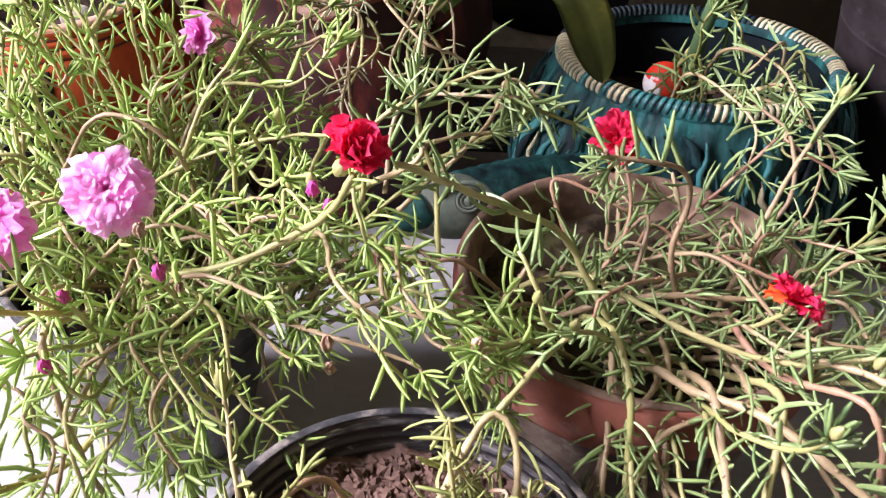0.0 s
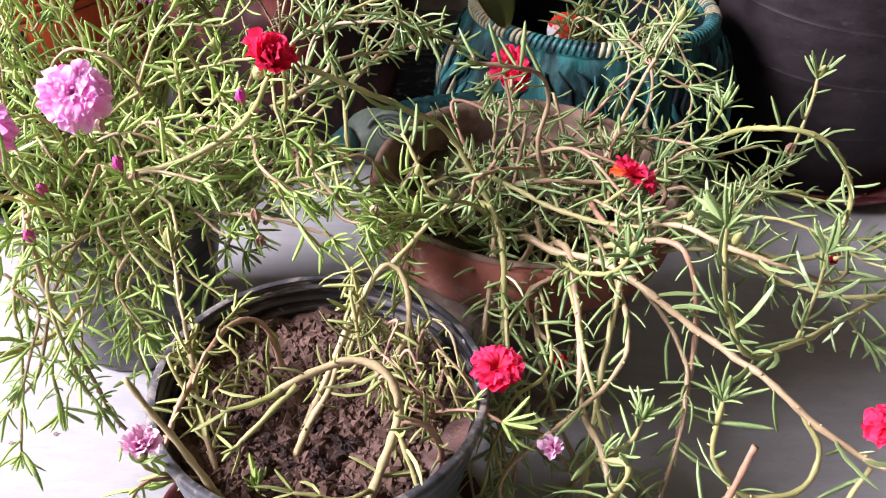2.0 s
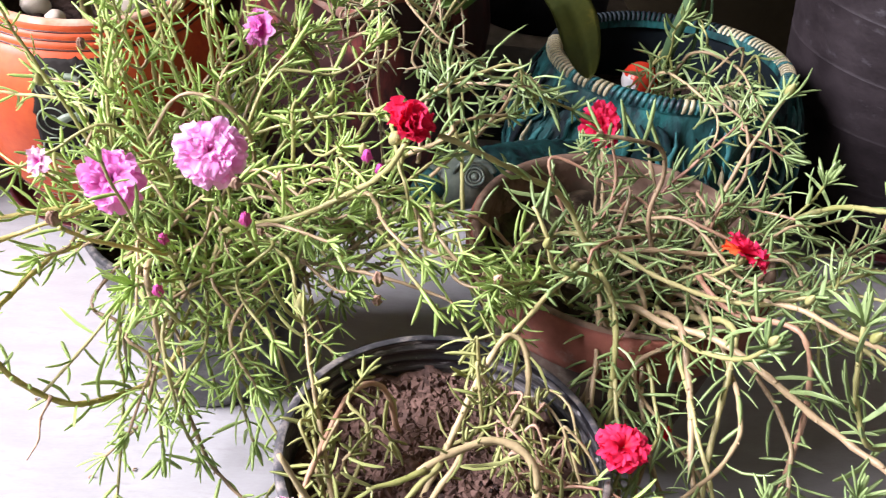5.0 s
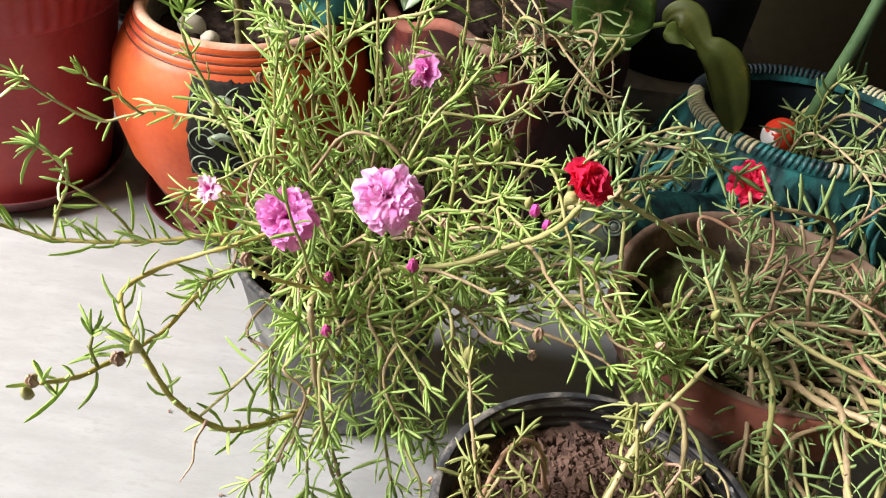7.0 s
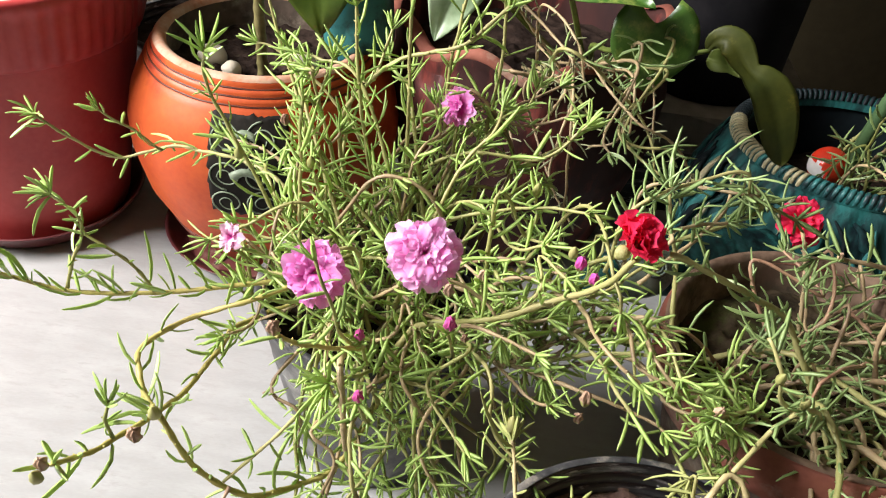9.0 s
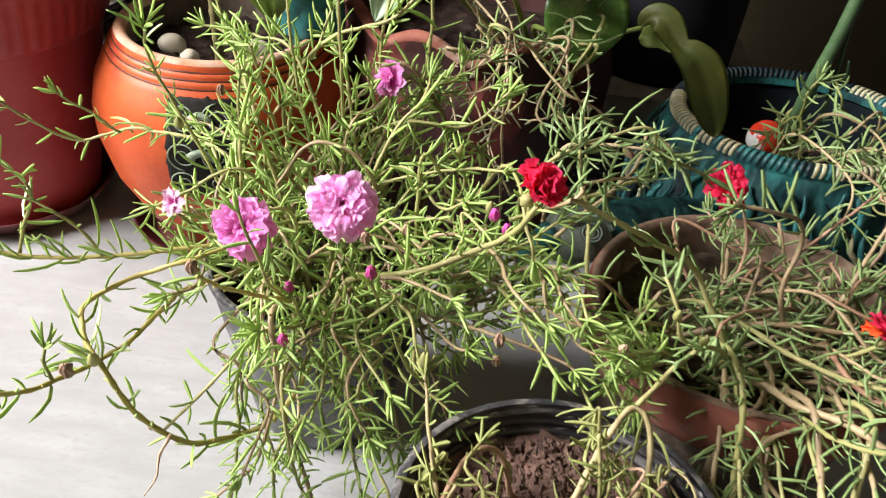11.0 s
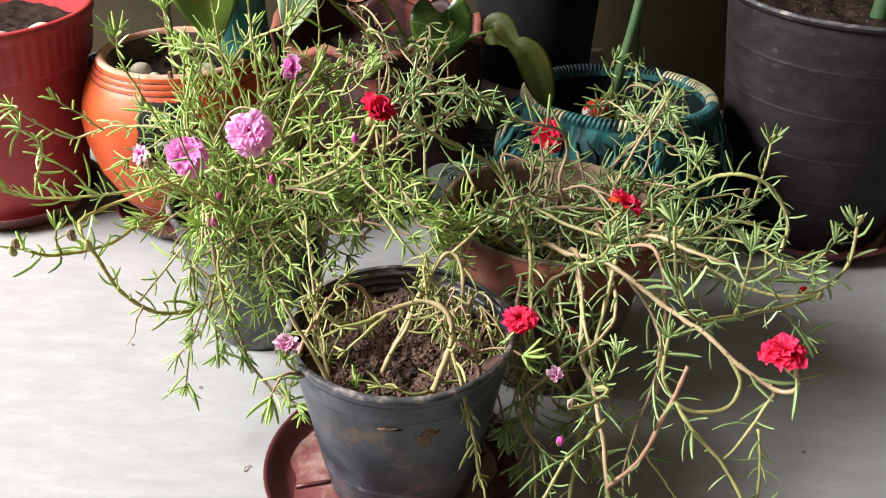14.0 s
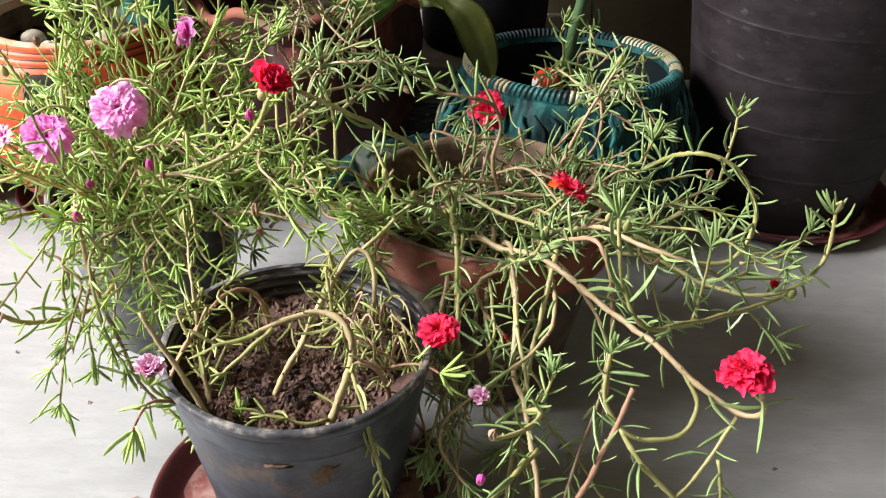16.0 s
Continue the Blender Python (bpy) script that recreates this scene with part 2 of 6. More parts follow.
M = {
    "grout": mat("dark_grout", (0.045, 0.040, 0.034), (0.085, 0.076, 0.064), 40, 0.9, 0.4, 200, 0.1, 0.0),
    "floor": mat("floor_tile", (0.292, 0.290, 0.281), (0.358, 0.357, 0.349), 17, 0.32, 0.03, 190, 0.42, 0.0, detail=10, stretch=(1.0, 3.2, 1), stain=(0.296, 0.292, 0.280), stain_scale=46, stain_at=0.56),
    # far darker than beige paint: shade and weak bounce are put into the colour
    "wall": mat("shaded_painted_wall", (0.034, 0.026, 0.013), (0.056, 0.044, 0.023), 5, 0.85, 0.3, 90, 0.15, 0.0, stain=(0.046, 0.038, 0.027), stain_scale=7, stain_at=0.60),
    "ceiling": mat("warm_unseen_ceiling", (0.44, 0.38, 0.28), (0.54, 0.47, 0.36), 3, 0.9, 0.1, 60, 0.2, 0.0),
    "leaf": mat("moss_rose_leaf", (0.090, 0.203, 0.037), (0.475, 0.632, 0.188), 60, 0.36, 0.05, 400, 0.55, 0.18, thin=0.34, island=0.44),
    "leaf_cool": mat("moss_rose_leaf_cool", (0.064, 0.144, 0.044), (0.310, 0.425, 0.158), 60, 0.36, 0.05, 400, 0.6, 0.18, thin=0.28, island=0.42),
    "leaf_dry": mat("dull_olive_leaf", (0.13, 0.155, 0.065), (0.33, 0.34, 0.19), 60, 0.5, 0.05, 400, 0.35, 0.2, thin=0.2, island=0.3),
    "leaf_wilt": mat("wilted_leaf", (0.20, 0.255, 0.06), (0.44, 0.46, 0.17), 60, 0.5, 0.05, 400, 0.4, 0.3, thin=0.2),
    "stem": mat("green_stem", (0.22, 0.25, 0.058), (0.44, 0.40, 0.17), 14, 0.45, 0.35, 420, 0.4, 0.25, thin=0.18),
    "stem_yellow": mat("yellow_green_stem", (0.36, 0.33, 0.070), (0.56, 0.47, 0.17), 14, 0.45, 0.35, 420, 0.4, 0.2, thin=0.25),
    "stem_old": mat("tan_stem", (0.165, 0.105, 0.060), (0.38, 0.285, 0.155), 14, 0.5, 0.35, 420, 0.4, 0.28),
    "stem_wilt": mat("wilted_stem", (0.23, 0.165, 0.085), (0.44, 0.36, 0.18), 20, 0.5, 0.4, 420, 0.4, 0.25),
    "stem_red": mat("reddish_stem", (0.22, 0.105, 0.065), (0.40, 0.25, 0.15), 35, 0.5, 0.2, 300, 0.4, 0.2),
    "pink": mat("pink_petal", (0.94, 0.37, 0.74), (0.98, 0.63, 0.90), 2.5, 0.6, 0.08, 30, 0.15, 0.35, thin=0.45, inner=(0.88, 0.16, 0.55)),
    "deep_pink": mat("deep_pink_petal", (0.90, 0.23, 0.66), (0.97, 0.48, 0.85), 2.5, 0.6, 0.08, 30, 0.15, 0.35, thin=0.45, inner=(0.74, 0.08, 0.48)),
    "magenta": mat("magenta_petal", (0.40, 0.03, 0.17), (0.66, 0.12, 0.36), 90, 0.6, 0.08, 500, 0.2, 0.2, thin=0.25),
    "red": mat("red_petal", (0.70, 0.010, 0.050), (0.94, 0.055, 0.16), 2.5, 0.55, 0.08, 30, 0.2, 0.3, thin=0.45, inner=(0.60, 0.004, 0.022)),
    "orange_red": mat("orange_red_petal", (0.78, 0.045, 0.015), (0.88, 0.14, 0.03), 1.2, 0.6, 0.08, 30, 0.2, 0.22, thin=0.3),
    "pale_pink": mat("faded_petal", (0.76, 0.40, 0.60), (0.88, 0.66, 0.78), 2.5, 0.6, 0.08, 30, 0.2, 0.2, thin=0.3, inner=(0.62, 0.10, 0.38)),
    "dry": mat("dried_flower", (0.18, 0.095, 0.060), (0.48, 0.32, 0.22), 150, 0.8, 0.3, 600, 0.2, 0.3),
    "soil": mat("dark_soil", (0.014, 0.0078, 0.0058), (0.118, 0.068, 0.050), 70, 0.85, 1.0, 300, 0.25, 0.15, island=0.45),
    # moss patches on soil whose dark tone holds the pot mouth's shade
    "shaded_mossy_soil": mat("shaded_mossy_soil", (0.014, 0.010, 0.006), (0.085, 0.062, 0.036), 45, 0.9, 1.0, 260, 0.1, 0.0, stain=(0.055, 0.060, 0.020), stain_scale=28, stain_at=0.56),
    "clod": mat("moist_soil_clod", (0.013, 0.0070, 0.0056), (0.096, 0.051, 0.039), 110, 0.55, 1.0, 420, 0.35, 0.45),
    # soil darkened for the shade down inside the pots
    "shaded_soil": mat("dark_shaded_soil", (0.006, 0.004, 0.0034), (0.040, 0.026, 0.020), 60, 0.95, 1.0, 260, 0.05, 0.1),
    "black_plastic": mat("black_plastic", (0.017, 0.019, 0.024), (0.074, 0.084, 0.102), 34, 0.38, 0.25, 160, 0.38, 0.0, detail=9, stain=(0.17, 0.11, 0.075), stain_scale=15, stain_at=0.615, scratch=((0.22, 0.23, 0.24), 150, 0.70, (1, 1, 0.3))),
    # black plastic again, coloured darker for the shade at the back
    "shaded_far_plastic": mat("shaded_dull_black_plastic", (0.004, 0.004, 0.005), (0.011, 0.010, 0.011), 22, 0.7, 0.1, 160, 0.12, 0.0),
    "dusty_plastic": mat("dusty_plastic_edge", (0.022, 0.022, 0.024), (0.10, 0.098, 0.10), 60, 0.6, 0.4, 300, 0.3, 0.0, stain=(0.24, 0.21, 0.18), stain_scale=60, stain_at=0.56),
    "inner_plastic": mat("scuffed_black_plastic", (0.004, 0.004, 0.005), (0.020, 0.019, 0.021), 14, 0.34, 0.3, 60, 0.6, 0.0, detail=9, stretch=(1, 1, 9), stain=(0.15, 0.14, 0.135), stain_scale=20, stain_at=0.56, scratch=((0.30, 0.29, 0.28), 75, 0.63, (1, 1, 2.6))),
    "big_plastic": mat("weathered_black_plastic", (0.0118, 0.0086, 0.0092), (0.0275, 0.0215, 0.0228), 26, 0.55, 0.4, 140, 0.25, 0.0, detail=8, stretch=(1, 1, 1.8), stain=(0.048, 0.043, 0.046), stain_scale=34, stain_at=0.645, scratch=((0.085, 0.08, 0.085), 38, 0.74, (0.6, 0.6, 1.5))),
    "grey_plastic": mat("grey_plastic", (0.026, 0.025, 0.025), (0.085, 0.084, 0.083), 22, 0.42, 0.2, 150, 0.45, 0.0, detail=9, stain=(0.20, 0.195, 0.18), stain_scale=15, stain_at=0.555),
    "maroon": mat("maroon_plastic", (0.070, 0.015, 0.017), (0.120, 0.032, 0.032), 14, 0.40, 0.12, 150, 0.45, 0.0, stain=(0.26, 0.17, 0.15), stain_scale=13, stain_at=0.64),
    "mud": mat("muddy_maroon_plastic", (0.13, 0.035, 0.032), (0.20, 0.070, 0.060), 30, 0.55, 0.3, 200, 0.35, 0.0, stain=(0.30, 0.19, 0.155), stain_scale=16, stain_at=0.50),
    "red_plastic": mat("brick_red_plastic", (0.300, 0.022, 0.024), (0.410, 0.055, 0.050), 12, 0.45, 0.12, 150, 0.35, 0.0, stain=(0.33, 0.10, 0.085), stain_scale=15, stain_at=0.68),
    "terracotta": mat("terracotta_clay", (0.15, 0.044, 0.030), (0.28, 0.100, 0.066), 22, 0.8, 0.6, 150, 0.25, 0.0, stain=(0.30, 0.20, 0.15), stain_scale=16, stain_at=0.60),
    # mossy clay wall; also the orange pot's inside, dark for its shade
    "terracotta_dirty_and_shaded": mat("terracotta_with_moss_and_shade", (0.055, 0.040, 0.030), (0.17, 0.12, 0.09), 22, 0.85, 0.3, 150, 0.2, 0.0, stain=(0.24, 0.20, 0.15), stain_scale=20, stain_at=0.62),
    "clay_pale": mat("pale_clay", (0.085, 0.050, 0.033), (0.30, 0.205, 0.145), 26, 0.9, 0.8, 120, 0.15, 0.0, stain=(0.065, 0.050, 0.033), stain_scale=17, stain_at=0.55),
    "orange": mat("orange_glaze", (0.34, 0.040, 0.009), (0.54, 0.105, 0.022), 9, 0.50, 0.18, 150, 0.32, 0.0, detail=8, coat=0.02, stain=(0.25, 0.022, 0.010), stain_scale=8, stain_at=0.585),
    "rim_clay": mat("worn_orange_rim", (0.40, 0.16, 0.075), (0.52, 0.40, 0.31), 30, 0.75, 0.4, 200, 0.2, 0.0, detail=8),
    "band": mat("dark_brown_ring", (0.055, 0.012, 0.006), (0.12, 0.028, 0.012), 40, 0.5, 0.1, 300, 0.35, 0.0),
    "panel": mat("dark_painted_panel", (0.006, 0.005, 0.004), (0.022, 0.018, 0.014), 40, 0.7, 0.1, 300, 0.15, 0.0),
    "panel_line": mat("grey_green_paint", (0.14, 0.18, 0.12), (0.30, 0.35, 0.25), 60, 0.5, 0.1, 300, 0.4, 0.0),
    "teal": mat("teal_glaze", (0.005, 0.024, 0.030), (0.030, 0.150, 0.145), 26, 0.5, 0.3, 160, 0.35, 0.5, coat=0.05, stain=(0.008, 0.014, 0.018), stain_scale=18, stain_at=0.53),
    "teal_deep": mat("streaky_teal_glaze", (0.004, 0.012, 0.015), (0.021, 0.102, 0.095), 40, 0.6, 0.6, 160, 0.2, 0.0, stretch=(1, 1, 0.35), stain=(0.018, 0.125, 0.118), stain_scale=38, stain_at=0.575),
    "sage": mat("sage_green_glaze", (0.085, 0.125, 0.105), (0.25, 0.29, 0.225), 40, 0.5, 0.3, 200, 0.35, 0.1, stain=(0.02, 0.085, 0.085), stain_scale=30, stain_at=0.60),
    "brow": mat("dark_sage_glaze", (0.030, 0.045, 0.040), (0.10, 0.13, 0.105), 40, 0.55, 0.2, 200, 0.3, 0.0),
    # dark feathers, and shade painted on the planter's inside and rear rim
    "dark_and_shaded_glaze": mat("near_black_glaze_and_shade", (0.003, 0.005, 0.007), (0.008, 0.015, 0.017), 20, 0.65, 0.2, 120, 0.18, 0.0),
    "cream": mat("cream_glaze", (0.20, 0.17, 0.09), (0.40, 0.36, 0.22), 50, 0.45, 0.15, 300, 0.35, 0.3, coat=0.05, stain=(0.03, 0.13, 0.12), stain_scale=35, stain_at=0.62),
    "brown_pot": mat("purple_brown_glaze", (0.018, 0.006, 0.0055), (0.052, 0.017, 0.014), 14, 0.6, 0.5, 70, 0.25, 0.0, stretch=(1, 1, 0.3), stain=(0.17, 0.034, 0.026), stain_scale=16, stain_at=0.585),
    "pebble": mat("river_pebble", (0.31, 0.27, 0.205), (0.50, 0.44, 0.345), 40, 0.5, 0.1, 300, 0.35, 0.5),
    "pothos": mat("pothos_leaf", (0.032, 0.090, 0.014), (0.095, 0.20, 0.034), 30, 0.32, 0.1, 200, 0.5, 0.2, thin=0.2, stain=(0.25, 0.32, 0.07), stain_scale=42, stain_at=0.57),
    "pothos_olive": mat("olive_pothos_leaf", (0.026, 0.040, 0.005), (0.068, 0.078, 0.010), 30, 0.55, 0.1, 200, 0.4, 0.2, thin=0.2, stain=(0.17, 0.15, 0.02), stain_scale=30, stain_at=0.66),
    "pothos_light": mat("pale_petiole_and_lit_leaf", (0.12, 0.17, 0.030), (0.21, 0.26, 0.065), 30, 0.45, 0.1, 200, 0.35, 0.0, thin=0.2),
    "pale_leaf": mat("variegated_pale_leaf", (0.15, 0.25, 0.11), (0.42, 0.52, 0.34), 22, 0.4, 0.1, 200, 0.4, 0.1, thin=0.25),
    "dried_mud": mat("dried_mud", (0.085, 0.052, 0.034), (0.19, 0.125, 0.085), 60, 0.9, 0.8, 300, 0.15, 0.0),
    "cane": mat("brown_green_cane", (0.10, 0.085, 0.030), (0.20, 0.17, 0.07), 30, 0.55, 0.3, 200, 0.3, 0.0, stretch=(1, 1, 3)),
    "red_margin": mat("green_leaf_with_red_blush", (0.050, 0.105, 0.010), (0.115, 0.165, 0.022), 26, 0.35, 0.1, 200, 0.45, 0.1, thin=0.25, stain=(0.20, 0.045, 0.015), stain_scale=24, stain_at=0.635),
    "stalk": mat("green_stalk", (0.022, 0.052, 0.020), (0.058, 0.105, 0.042), 25, 0.45, 0.1, 200, 0.35, 0.2),
    "ball_red": mat("glossy_red", (0.60, 0.030, 0.012), (0.75, 0.07, 0.03), 30, 0.2, 0.0, 200, 0.5, 0.0),
    "ball_white": mat("glossy_white", (0.65, 0.62, 0.58), (0.80, 0.78, 0.74), 30, 0.2, 0.0, 200, 0.5, 0.0),
    "stone": mat("rough_stone", (0.13, 0.12, 0.10), (0.24, 0.22, 0.19), 20, 0.9, 0.8, 90, 0.2, 0.0),
}

# ---------------------------------------------------------------- builders


def empty(name, at, label, category, group=""):
    ob = new(name)
    ob.empty_display_size = 0.05
    ob.location = at
    return tagged(ob, label, category, group)


def mesh(name, verts, faces, materials, smooth=True, pick=None):
    me = bpy.data.meshes.new(name)
    me.from_pydata(verts, [], faces)
    for m in materials if isinstance(materials, (list, tuple)) else (materials,):
        me.materials.append(m)
    if pick:
        me.polygons.foreach_set("material_index", pick)
    me.polygons.foreach_set("use_smooth", [smooth] * len(me.polygons))
    me.update()
    return me


def part(name, me, parent=None, label="", m=None):
    ob = new(name, me)
    ob.parent = parent
    if m is not None:
        ob.matrix_basis = m
    return tagged(ob, label)


def lathe(profile, segs=72, wobble=None):
    """Verts and faces of a profile of (radius, height) turned round z; wobble(angle, index) scales the radius."""
    vs, fs = [], []
    for i, (r, z) in enumerate(profile):
        for k in range(segs):
            a = 2 * math.pi * k / segs
            s = wobble(a, i) if wobble else 1.0
            vs.append((r * s * math.cos(a), r * s * math.sin(a), z))
    for i in range(len(profile) - 1):
        for k in range(segs):
            k2 = (k + 1) % segs
            fs.append((i * segs + k, i * segs + k2, (i + 1) * segs + k2, (i + 1) * segs + k))
    return vs, fs


def rounded(profile, steps=3):
    """The same profile with its corners rounded off."""
    pts = [Vector((r, z, 0)) for r, z in profile]
    for _ in range(steps):
        out = [pts[0]]
        for a, b in zip(pts, pts[1:]):
            cut = min(0.25, 0.0035 / max((b - a).length, 1e-6))
            out += [a.lerp(b, cut), a.lerp(b, 1 - cut)]
        out.append(pts[-1])
        pts = out[:]
        if len(pts) > 90:
            break
    return [(p.x, p.y) for p in pts]


def curve_points(ctrl, step=0.005):
    """Evenly spaced points on a Catmull-Rom curve through the control points."""
    c = [Vector(p) for p in ctrl]
    c = [c[0] * 2 - c[1]] + c + [c[-1] * 2 - c[-2]]
    out = []
    for i in range(1, len(c) - 2):
        p0, p1, p2, p3 = c[i - 1:i + 3]
        n = max(2, int((p2 - p1).length / step))
        for k in range(n):
            t = k / n
            out.append(0.5 * ((2 * p1) + (p2 - p0) * t + (2 * p0 - 5 * p1 + 4 * p2 - p3) * t * t + (3 * p1 - p0 - 3 * p2 + p3) * t ** 3))
    out.append(c[-2])
    return out


def tube(points, r0, r1, sides=6, knots=0.0):
    vs, fs = [], []
    n = len(points)
    side = None
    for i, p in enumerate(points):
        t = (points[min(i + 1, n - 1)] - points[max(i - 1, 0)]).normalized()
        if side is None:
            side = t.orthogonal().normalized()
        side = (side - t * side.dot(t)).normalized()
        up = t.cross(side)
        f = i / max(1, n - 1)
        r = (r0 + (r1 - r0) * f) * (1 + knots * (1 if i % 3 == 0 else -0.3))
        for k in range(sides):
            a = 2 * math.pi * k / sides
            vs.append(p + (side * math.cos(a) + up * math.sin(a)) * r)
    for i in range(n - 1):
        for k in range(sides):
            k2 = (k + 1) % sides
            fs.append((i * sides + k, i * sides + k2, (i + 1) * sides + k2, (i + 1) * sides + k))
    fs.append(tuple(range(sides))[::-1])
    fs.append(tuple(range((n - 1) * sides, n * sides)))
    return vs, fs


LEAF_RINGS = ((0.0, 0.42), (0.16, 0.78), (0.48, 1.0), (0.78, 0.90), (0.95, 0.50))


def needle(vs, fs, base, way, bend, length, width):
    """One fleshy, slightly flattened leaf that bends on its way."""
    side = way.cross(bend)
    side = side.normalized() if side.length > 1e-5 else way.orthogonal().normalized()
    start = len(vs)
    for s, w in LEAF_RINGS:
        p = base + way * (s * length) + bend * (s * s * length)
        t = (way + bend * (2 * s)).normalized()
        up = side.cross(t)
        for dx, dy in ((1, 0), (0, 0.6), (-1, 0), (0, -0.6)):
            vs.append(p + side * (dx * w * width * 0.5) + up * (dy * w * width * 0.5))
    tip = len(vs)
    vs.append(base + way * length + bend * length)
    for i in range(len(LEAF_RINGS) - 1):
        a = start + 4 * i
        for k in range(4):
            k2 = (k + 1) % 4
            fs.append((a + k, a + k2, a + 4 + k2, a + 4 + k))
    a = start + 4 * (len(LEAF_RINGS) - 1)
    for k in range(4):
        fs.append((a + k, a + (k + 1) % 4, tip))


def leaf_mesh(green, bow):
    """One leaf of unit length along x, one unit wide, that bows towards z."""
    vs, fs = [], []
    needle(vs, fs, Vector((0, 0, 0)), Vector((1, 0, 0)), Vector((0, 0, bow)), 1.0, 1.0)
    flat = []
    for s, w in LEAF_RINGS:
        t = Vector((1, 0, 2 * s * bow)).normalized()
        up = Vector((-t.z, 0, t.x))
        for dx, dy in ((1, 0), (0, 0.75), (-1, 0), (0, -0.75)):
            flat.append(Vector((s, -dx * w * 0.5, bow * s * s)) + Vector((up.x * 0.14, 0, up.z * 0.14)) * (dy * w * 0.5))
    flat.append(Vector((1, 0, bow)))
    return mesh("leaf", flat, fs, M[green])


LEAVES = {(g, b): leaf_mesh(g, b / 10) for g in ("leaf", "leaf_cool", "leaf_wilt") for b in range(0, 13)}
LEAF_COUNT = {}


def single_leaf(plant, body, base, way, bend, length, width, green):
    """The same leaf as needle() makes, as a part of its own."""
    side = way.cross(bend)
    side = side.normalized() if side.length > 1e-5 else way.orthogonal().normalized()
    up = side.cross(way).normalized()
    me = LEAVES[(green, min(12, int(bend.length * 10 + 0.5)))]
    m = Matrix((way, up.cross(way), up)).transposed().to_4x4() @ Matrix.Diagonal((length, width, length, 1))
    m.translation = base
    part("leaf", me, body, "", m)


def leaf_scar(vs, fs, at, way, r, tall):
    """A short blunt nub where a leaf has dropped."""
    u = way.orthogonal().normalized()
    v = way.cross(u)
    o = len(vs)
    for h, s in ((0.0, 1.0), (tall * 0.7, 0.7)):
        for k in range(5):
            a = k * 1.2566
            vs.append(at + way * h + (u * math.cos(a) + v * math.sin(a)) * r * s)
    vs.append(at + way * tall)
    for k in range(5):
        k2 = (k + 1) % 5
        fs.append((o + k, o + k2, o + 5 + k2, o + 5 + k))
        fs.append((o + 5 + k, o + 5 + k2, o + 10))


def stem(plant, ctrl, r0=0.0021, r1=0.0012, first=0.05, gap=0.0075, long=0.019, tuft=8, skin="stem", green="leaf", droop=0.0, wide=0.0026):
    """A stem through the control points with its leaves, and a tuft of leaves at the tip."""
    rng = random.Random(int(abs(ctrl[0][0] * 7919 + ctrl[-1][1] * 104729 + ctrl[-1][2] * 1299709) * 1000))
    org = plant.location
    thick = 0.9 if green == "leaf_cool" else 0.86
    r0, r1 = r0 * thick, r1 * thick
    gap = gap * 0.58 if gap > 0.0115 else gap * 0.92
    if green == "leaf_cool":
        long, wide = long * 1.12, 0.0030
    elif green == "leaf_dry":
        wide = 0.0021
    elif green == "leaf":
        long, wide = long * 1.04, 0.0030
    pts = [p - org for p in curve_points(ctrl)]
    for i, p in enumerate(pts[1:-1]):
        p += noise.noise_vector(p * 45 + org * 9) * 0.0014
    vs, fs = tube(pts, r0, r1, 8, knots=0.17)
    knob = random.Random(len(pts) * 31 + int(abs(ctrl[-1][0]) * 10000))
    for i in range(2, len(pts) - 2):
        if knob.random() < 0.36:
            t = (pts[i + 1] - pts[i - 1]).normalized()
            u = t.orthogonal().normalized()
            a = knob.random() * 6.28
            out = u * math.cos(a) + t.cross(u) * math.sin(a)
            r = r0 + (r1 - r0) * i / len(pts)
            leaf_scar(vs, fs, pts[i] + out * r * 0.7, (out + t * knob.uniform(0.1, 0.8)).normalized(), r * knob.uniform(0.45, 0.7), knob.uniform(0.0007, 0.0022))
    body = part("stem", mesh("stem", vs, fs, M[skin]), plant)
    vs, fs = [], []

    def grow(*leaf):
        if green != "leaf_dry" and LEAF_COUNT.get(plant.name, 0) < 300:
            LEAF_COUNT[plant.name] = LEAF_COUNT.get(plant.name, 0) + 1
            single_leaf(plant, body, *leaf, green)
        else:
            needle(vs, fs, *leaf)

    total = sum((b - a).length for a, b in zip(pts, pts[1:]))
    walked, due, turn = 0.0, first * total, rng.random() * 6.28
    for a, b in zip(pts, pts[1:]):
        seg = (b - a).length
        while gap and due < walked + seg:
            if tuft == 0 and due > total - 0.016:
                break
            p = a.lerp(b, (due - walked) / seg)
            t = (b - a) / seg
            u = t.orthogonal().normalized()
            v = t.cross(u)
            turn += 2.4 + rng.uniform(-0.4, 0.4)
            out = u * math.cos(turn) + v * math.sin(turn)
            lean = rng.uniform(0.08, 0.80)
            way = (out + t * lean + Vector((0, 0, 0.12 - droop))).normalized()
            bend = t * rng.uniform(-0.2, 0.9) + Vector((rng.uniform(-0.4, 0.4), rng.uniform(-0.4, 0.4), rng.uniform(-0.45, 0.6) - droop))
            bend = bend - way * bend.dot(way)
            size = 0.42 + 0.95 * rng.random() ** 1.35
            grow(p, way, bend, long * size, wide * rng.uniform(0.72, 1.0) * (0.68 + 0.42 * size))
            due += gap * (rng.uniform(1.6, 3.2) if rng.random() < 0.33 else rng.uniform(0.15, 0.7))
        walked += seg
    t = (pts[-1] - pts[-2]).normalized()
    u = t.orthogonal().normalized()
    v = t.cross(u)
    for k in range(tuft):
        ang = k * 2.4 + rng.uniform(-0.3, 0.3)
        out = u * math.cos(ang) + v * math.sin(ang)
        spread = 0.35 + 0.9 * k / max(1, tuft)
